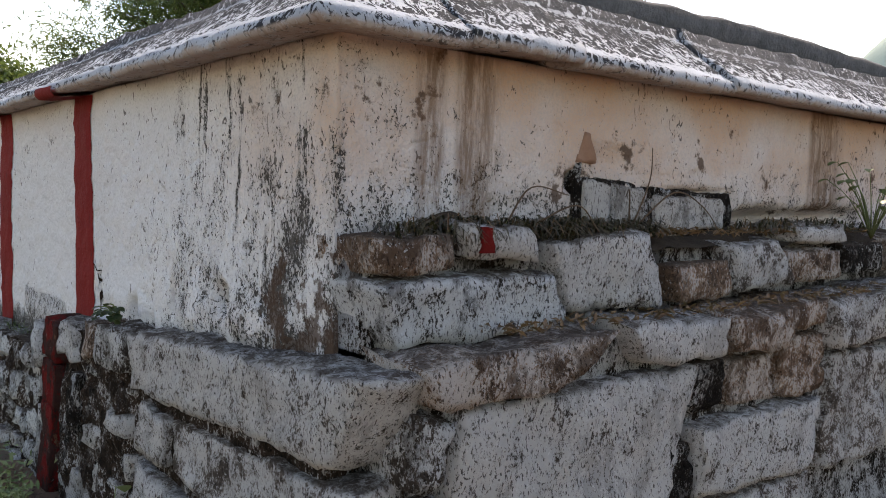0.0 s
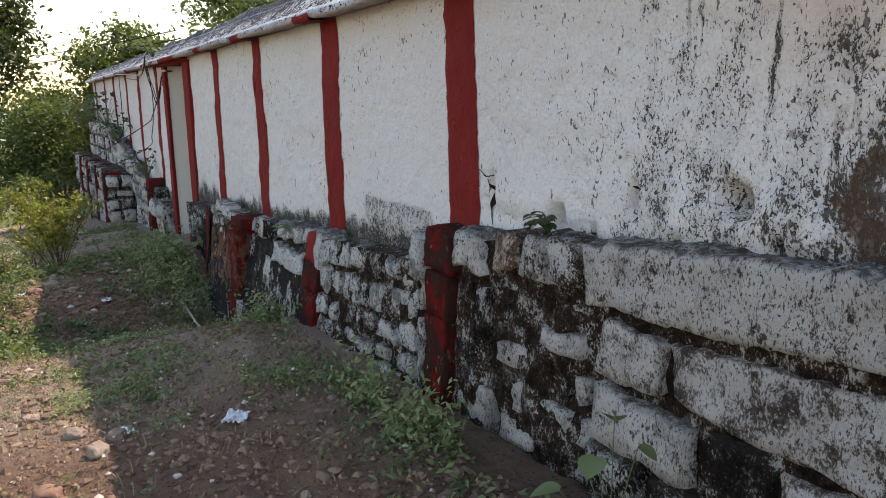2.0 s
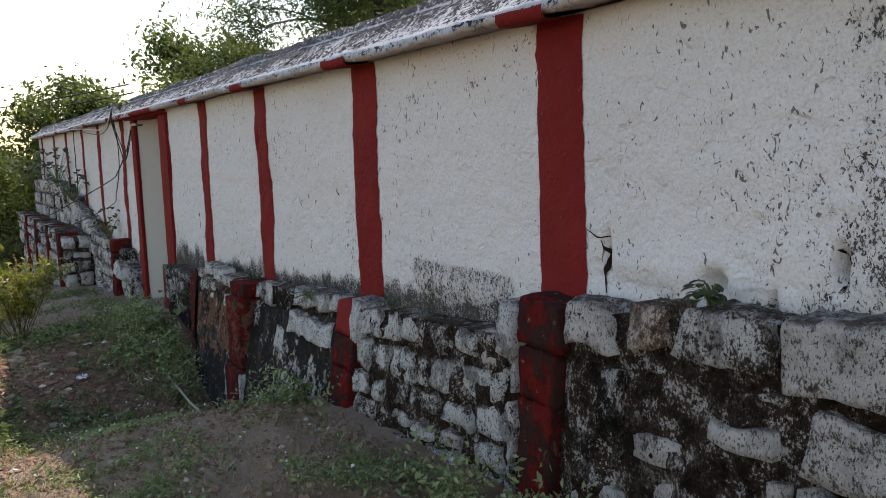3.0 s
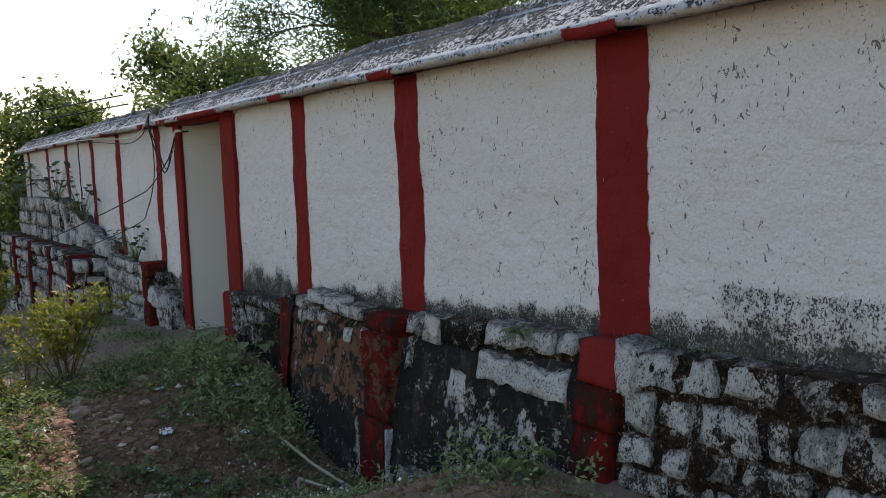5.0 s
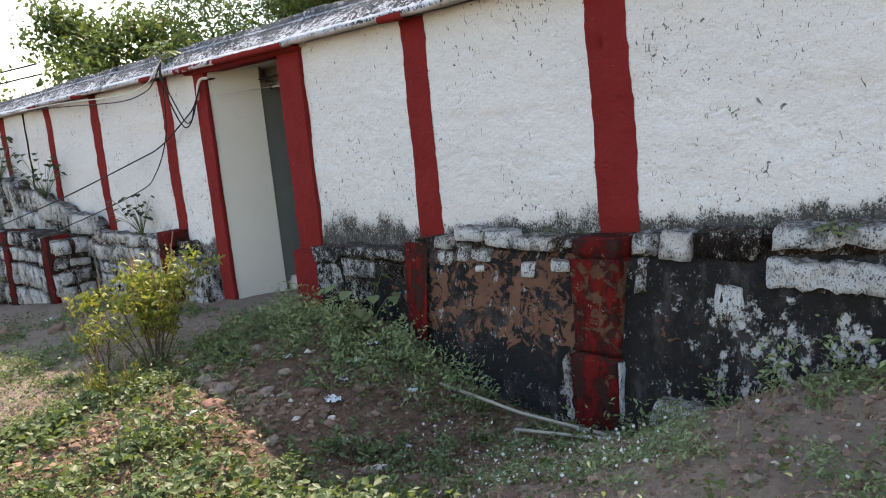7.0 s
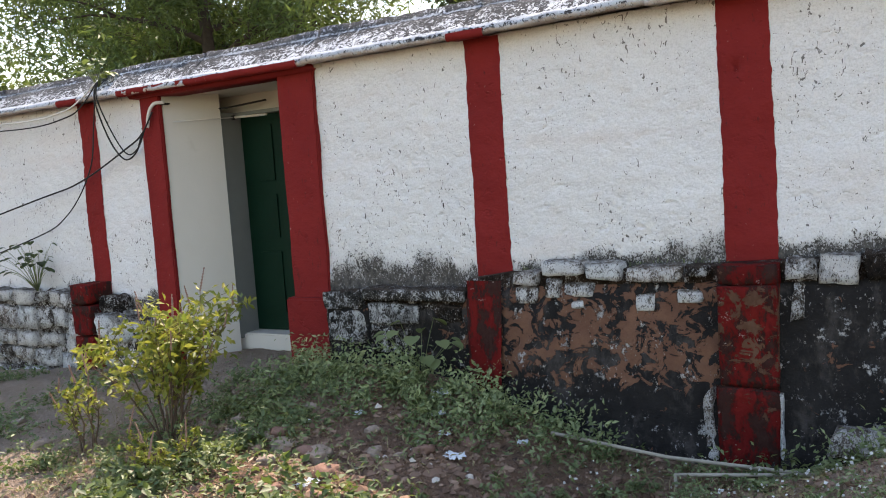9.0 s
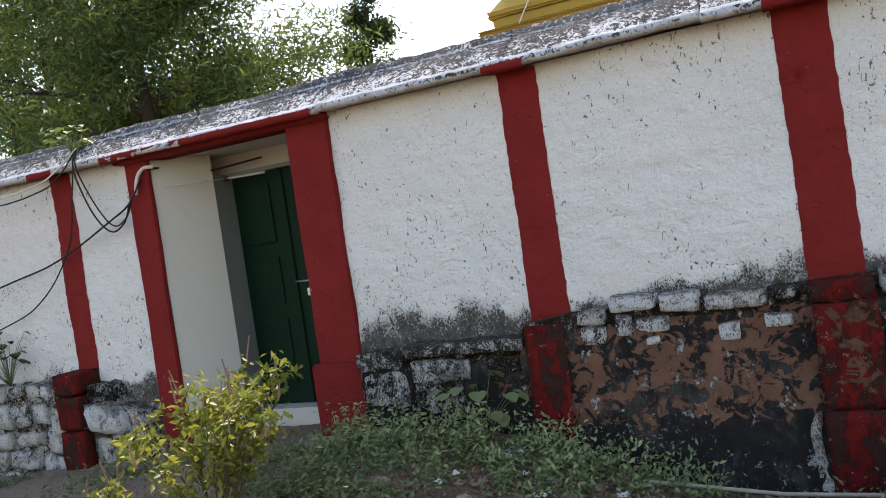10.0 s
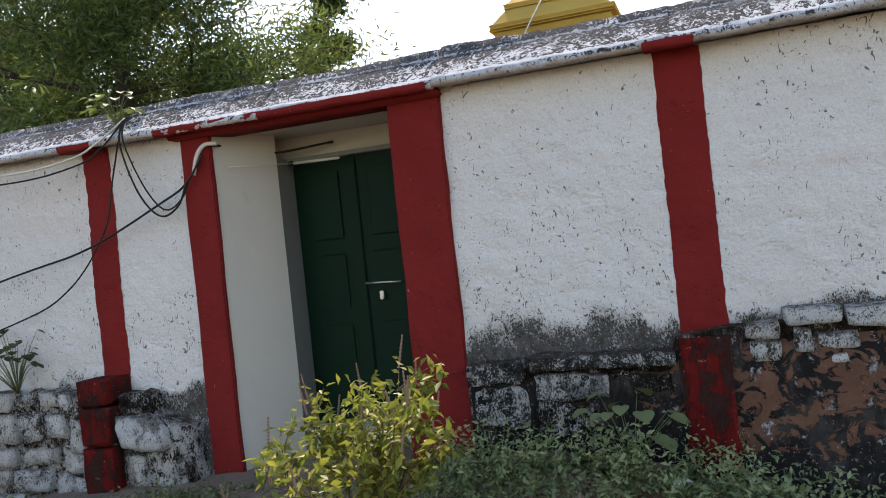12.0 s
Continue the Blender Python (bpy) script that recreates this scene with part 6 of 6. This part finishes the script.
for k, pts in enumerate((((-0.72, 3.12, 1.83), (-0.70, 3.18, 1.99), (-0.68, 3.16, 2.10)), ((-0.72, 3.14, 1.83), (-0.64, 3.24, 1.95), (-0.60, 3.36, 1.90), (-0.56, 3.42, 1.80)), ((-0.72, 3.10, 1.84), (-0.66, 3.02, 1.95), (-0.62, 2.95, 1.93)), ((-0.7, 2.62, 1.84), (-0.62, 2.72, 1.90), (-0.58, 2.78, 1.82)), ((-0.7, 2.5, 1.84), (-0.66, 2.56, 1.95), (-0.6, 2.66, 1.93)))):
    twig = tube("dry_twig", spline(pts), 0.0035, TWIG, None, 5, thin=0.0015)
    tagged(twig, "thin dry twig arching from the stone ledge", "twig", "twigs on the ledge")
# tufts at the foot of the front wall, on the plinth top
tuft = []
for u in rng.uniform(-8.9, -4.0, 700):
    if nz(u, 1, 7, 1.8) > -0.05:
        tuft.append((u, WALL_Y - rng.uniform(0.01, 0.09), HEAD(u) - 0.03))
blades("plinth_grass", tuft, LEAF_WEED, 0.085, "thin green grass on top of the plinth", 12, 0.6, 0.002)

# ---- cables and fittings by the doorway ----
def cable(pts, r, label, material=CABLE, group="cables by the doorway"):
    ob = tube("cable", spline(pts, 8), r, material, None, 6)
    return tagged(ob, label, "cable", group)


CY = 1.90
cable([(-16.5, 1.2, 0.75), (-14.5, 1.5, 1.12), (-12.9, CY, 1.52), (-12.2, CY, 1.655), (-11.55, CY, 1.90), (-11.35, CY, 2.0), (-11.22, 1.92, 2.17)], 0.0075, "black cable sagging across the wall to the doorway")
cable([(-16.0, 0.9, 0.45), (-14.2, 1.4, 0.80), (-13.0, CY, 1.165), (-12.42, CY, 1.375), (-12.05, CY, 1.75), (-11.9, 1.87, 2.12), (-11.74, 1.80, 2.43)], 0.006, "thin black cable looping down from the eave")
cable([(-11.72, 1.80, 2.46), (-11.76, 1.80, 2.30), (-11.70, 1.86, 1.98), (-11.56, 1.88, 1.81), (-11.42, 1.89, 1.86), (-11.35, 1.90, 2.0)], 0.007, "black cable loop hanging from the eave")
cable([(-11.70, 1.80, 2.47), (-11.73, 1.80, 2.32), (-11.66, 1.87, 2.02), (-11.53, 1.89, 1.85), (-11.40, 1.90, 1.90), (-11.33, 1.92, 2.04)], 0.006, "black cable loop hanging from the eave")
cable([(-11.70, 1.80, 2.47), (-11.95, 1.80, 2.34), (-12.2, 1.79, 2.26), (-12.8, 1.79, 2.23), (-14.5, 1.79, 2.30), (-16.2, 1.79, 2.33)], 0.007, "pale cable running under the eave", PALECABLE)
cable([(-11.70, 1.80, 2.47), (-11.92, 1.80, 2.30), (-12.15, 1.79, 2.21), (-12.8, 1.79, 2.17), (-14.4, 1.79, 2.25), (-16.0, 1.79, 2.32)], 0.006, "dark cable running under the eave")
cable([(-11.16, 1.96, 2.23), (-11.15, 2.15, 2.235), (-11.0, 2.40, 2.19), (-10.6, 2.60, 2.235)], 0.009, "black cable along the doorway ceiling")
conduit = tagged(tube("conduit_bend", spline([(-11.30, 1.925, 2.05), (-11.26, 1.92, 2.17), (-11.20, 1.93, 2.235), (-11.13, 1.97, 2.24)], 6), 0.014, PALECABLE, None, 10), "pale plastic conduit bend on the red post", "conduit")
tube_light = empty("tube_light", "thin white tube lamp slung below the doorway ceiling", "lamp", at=(-10.88, 2.50, 2.11))
tube("lamp_tube", [Vector((0.0, 0.0, 0.0)), Vector((0.18, 0.0, -0.004)), Vector((0.36, 0.0, -0.008))], 0.010, PVC, tube_light, 10)
tube("hanging_wire", [Vector((0.0, 0.0, 0.0)), Vector((-0.10, -0.22, -0.012)), Vector((-0.20, -0.50, -0.03))], 0.004, PALECABLE, tube_light, 6)
local_part("lamp_holder", box_bm(-10.915, -10.875, 2.485, 2.515, 2.09, 2.13, 0.006), CABLE, tube_light, (-10.88, 2.50, 2.11), "dark lamp holder")
tap = empty("lamp_socket", "small pale socket on the recess side", "socket", at=(-11.19, 2.15, 2.10))
local_part("socket_body", box_bm(-11.205, -11.14, 2.12, 2.18, 2.08, 2.12, 0.008), PALECABLE, tap, (-11.19, 2.15, 2.10))
tube("socket_cap", [Vector((0.02, 0, -0.02)), Vector((0.05, -0.01, -0.06))], 0.014, PALECABLE, tap, 10)
wires = [((-60, -6, 4.8), (-22.0, 4.0, 3.6)), ((-60, -6, 4.4), (-22.0, 4.1, 3.4))]
for a, b in wires:
    tagged(tube("overhead_wire", sag(a, b, 0.5), 0.018, CABLE, None, 5), "thin overhead wire beyond the far end of the temple", "wire", "overhead wires")

# ---- poles, litter and rubble on the ground ----
tagged(tube("dry_pole", [(-7.64, 1.39, 0.0), (-7.0, 1.41, -0.075), (-6.22, 1.45, -0.10)], 0.0105, BAMBOO, None, 9), "long dry pole lying across the hollow", "pole", "poles in the hollow")
tagged(tube("dry_pole", [(-6.93, 1.28, -0.115), (-6.6, 1.36, -0.105), (-6.25, 1.43, -0.085)], 0.0095, BAMBOO, None, 9), "short dry pole lying across the hollow", "pole", "poles in the hollow")
tagged(tube("dry_pole", [(-6.925, 1.275, -0.115), (-6.915, 1.27, -0.25), (-6.90, 1.265, -0.42)], 0.009, BAMBOO, None, 9), "short dry stake standing in the hollow", "pole", "poles in the hollow")


def lump(name, x, y, sx, sy, sz, seed, material, label, category, group="", sink=0.3, rough=0.22):
    """An uneven stone or fragment resting in the earth."""
    bm = bmesh.new()
    bmesh.ops.create_icosphere(bm, subdivisions=3, radius=1)
    for v in bm.verts:
        d = v.co.normalized()
        m = max(abs(d.x), abs(d.y), abs(d.z))
        v.co = d * (0.72 + 0.28 / m * 0.75) * (1 + rough * 1.5 * nz(d.x + seed, d.y, d.z, 1.7) + 0.16 * nz(d.x, d.y + seed, d.z, 4) + 0.07 * nz(d.x, d.y, d.z + seed, 9))
        v.co = Vector((v.co.x * sx, v.co.y * sy, v.co.z * sz))
    bmesh.ops.transform(bm, matrix=pose(0, 0, 0, seed * 13 % 17, seed * 7 % 13, seed * 47 % 360), verts=bm.verts)
    ob = part(name, bm, material, smooth=True)
    ob.location = (x, y, ground_z(x, y) + sz * (1 - 2 * sink) * 0.8)
    return tagged(ob, label, category, group)


for k, (x, y, s) in enumerate(((-8.68, 0.36, 0.08), (-8.42, 0.32, 0.085), (-8.98, 0.44, 0.075), (-8.60, 0.14, 0.06), (-9.22, 0.62, 0.08), (-8.22, 0.50, 0.06), (-3.68, 0.45, 0.055), (-3.55, 0.36, 0.075), (-3.9, 0.28, 0.06), (-4.3, 0.1, 0.05), (-8.83, 0.42, 0.06), (-9.5, 0.57, 0.05), (-8.1, 0.55, 0.045), (-7.7, 0.2, 0.05), (-8.9, 0.85, 0.06), (-9.15, 0.5, 0.07),
                               (-8.4, 0.75, 0.05), (-7.2, 0.45, 0.05), (-8.7, 1.05, 0.045), (-10.5, 0.2, 0.07), (-11.2, 0.5, 0.06), (-7.5, -0.2, 0.045), (-2.6, 1.0, 0.03), (-5.2, 0.6, 0.035), (-11.8, 0.9, 0.06), (-12.4, 0.1, 0.08))):
    lump("rock", x, y, s * 0.95, s * 0.7, s * 0.5, k + 1, ROCK, "pale rough rock lying on the earth", "rock", "loose rocks")
for k, (x, y, s) in enumerate(((-8.26, 0.17, 0.062), (-8.80, 0.45, 0.055), (-8.5, 0.32, 0.06), (-8.05, 0.7, 0.05), (-8.35, -0.1, 0.05), (-12.6, 0.7, 0.09), (-13.4, 0.4, 0.1), (-7.95, 1.0, 0.045), (-3.3, 0.15, 0.05))):
    lump("brick_fragment", x, y, s * 1.3, s * 0.9, s * 0.62, 40 + k, BRICK, "broken red brick lying on the earth", "brick", "brick fragments")


def scrap(x, y, size, seed, label):
    """A crumpled sheet of thin plastic."""
    n = 9
    verts = []
    for i in range(n):
        for j in range(n):
            u, v = (i / (n - 1) - 0.5), (j / (n - 1) - 0.5)
            r = 1 + 0.35 * nz(u * 3 + seed, v * 3, 1, 1.2)
            px, py = u * size * r * 1.3, v * size * r
            h = size * (0.32 * abs(nz(u * 4 + seed, v * 4, 2, 1)) + 0.2 * abs(nz(u * 9, v * 9 + seed, 5, 1)))
            verts.append((px, py, h))
    faces = [(i * n + j, (i + 1) * n + j, (i + 1) * n + j + 1, i * n + j + 1) for i in range(n - 1) for j in range(n - 1)]
    ob = put("plastic_scrap", mesh_of("plastic_scrap", verts, faces, PLASTIC, False))
    ob.matrix_world = pose(x, y, ground_z(x, y) + 0.006, 0, 0, seed * 77)
    return tagged(ob, label, "litter", "plastic litter")


for k, (x, y, s) in enumerate(((-3.46, 0.945, 0.13), (-8.28, 1.21, 0.10), (-8.41, 1.50, 0.14), (-8.9, 0.46, 0.12), (-8.1, 1.0, 0.09), (-7.35, 0.82, 0.07), (-8.27, 0.04, 0.10), (-5.9, 1.0, 0.05), (-9.3, 0.95, 0.1), (-13.4, 0.9, 0.13), (-3.75, 0.48, 0.10), (-6.6, 0.4, 0.05), (-7.9, 0.75, 0.11), (-8.6, 0.9, 0.08), (-7.55, 0.55, 0.09), (-9.0, 0.25, 0.10), (-8.75, 0.62, 0.06), (-7.75, 1.25, 0.07))):
    scrap(x, y, 0.75 * s, k + 2, "crumpled white plastic scrap lying on the earth")

# ---- temple towers behind the roof, and the hills ----
def stepped_tower(name, x, y, z, rings, sides, material, label, turn=0.0):
    """A tower turned from rings of (radius, height); each ring is a moulded tier."""
    root = empty(name, label, "tower", at=(x, y, z))
    for k, (lo, hi) in enumerate(zip(rings, rings[1:])):
        bm = bmesh.new()
        prof = ((lo[0], lo[1]), (lo[0] * 1.03, lo[1] + (hi[1] - lo[1]) * 0.15), (lo[0] * 0.97, lo[1] + (hi[1] - lo[1]) * 0.2), (hi[0] * 1.01, hi[1] - 0.02), (hi[0], hi[1]))
        loops = []
        for r, h in prof:
            loops.append([bm.verts.new((r * math.cos(turn + 2 * math.pi * (q + .5) / sides), r * math.sin(turn + 2 * math.pi * (q + .5) / sides), h)) for q in range(sides)])
        for a, b in zip(loops, loops[1:]):
            for q in range(sides):
                bm.faces.new((a[q], a[(q + 1) % sides], b[(q + 1) % sides], b[q]))
        bm.faces.new(loops[-1])
        bm.faces.new(list(reversed(loops[0])))
        part("tier", bm, material, root)
    return root


TIERS = ((1.15, -2.4), (1.15, 2.56), (1.29, 2.60), (1.29, 2.66), (1.09, 2.68), (1.06, 2.89), (1.12, 2.92), (1.12, 2.97), (0.86, 3.33), (0.87, 3.36), (0.52, 3.76), (0.40, 3.95), (0.12, 4.6))
stepped_tower("temple_tower", -10.65, 13.08, 2.4, [(1.414 * r, h) for r, h in TIERS], 4, YELLOW, "ochre yellow stepped temple tower behind the roof")
tagged(tube("light_string", spline([(-10.70, 12.40, 6.05), (-10.86, 12.02, 5.62), (-11.0, 11.88, 5.34), (-11.13, 11.74, 5.04)], 6), 0.014, PALECABLE, None, 6), "pale string of small lights hanging down the tower", "light string")
stepped_tower("gateway_tower", -34.3, 24.8, ground_z(-34.3, 24.8) - 0.2, [(4.6, 0)] + [v for k in range(12) for v in ((4.3 - 0.28 * k, 2.6 + 0.75 * k), (4.55 - 0.28 * k, 2.7 + 0.75 * k))] + [(0.8, 12.2)], 4, TOWER_GREY, "dark grey tiered gateway tower far behind the trees", 0.4)


def ridge(name, centre, length, depth, height, yaw, seed, label):
    n, m = 60, 14
    verts = []
    for i in range(n + 1):
        for j in range(m + 1):
            u, v = (i / n - 0.5) * length, (j / m - 0.5) * depth
            h = height * (1 - (2 * j / m - 1) ** 2) * max(0, 1 - (2 * i / n - 1) ** 2) ** 0.4 * (0.8 + 0.5 * noise.noise(Vector((i * 0.11 + seed, j * 0.2, 0))))
            verts.append(pose(*centre, 0, 0, yaw) @ Vector((u, v, h)))
    w = m + 1
    faces = [(i * w + j, (i + 1) * w + j, (i + 1) * w + j + 1, i * w + j + 1) for i in range(n) for j in range(m)]
    return put(name, mesh_of(name, verts, faces, HILL), label=label, category="hill", kind="structure")


# far ridges, their haze carried by the pale HILL colour
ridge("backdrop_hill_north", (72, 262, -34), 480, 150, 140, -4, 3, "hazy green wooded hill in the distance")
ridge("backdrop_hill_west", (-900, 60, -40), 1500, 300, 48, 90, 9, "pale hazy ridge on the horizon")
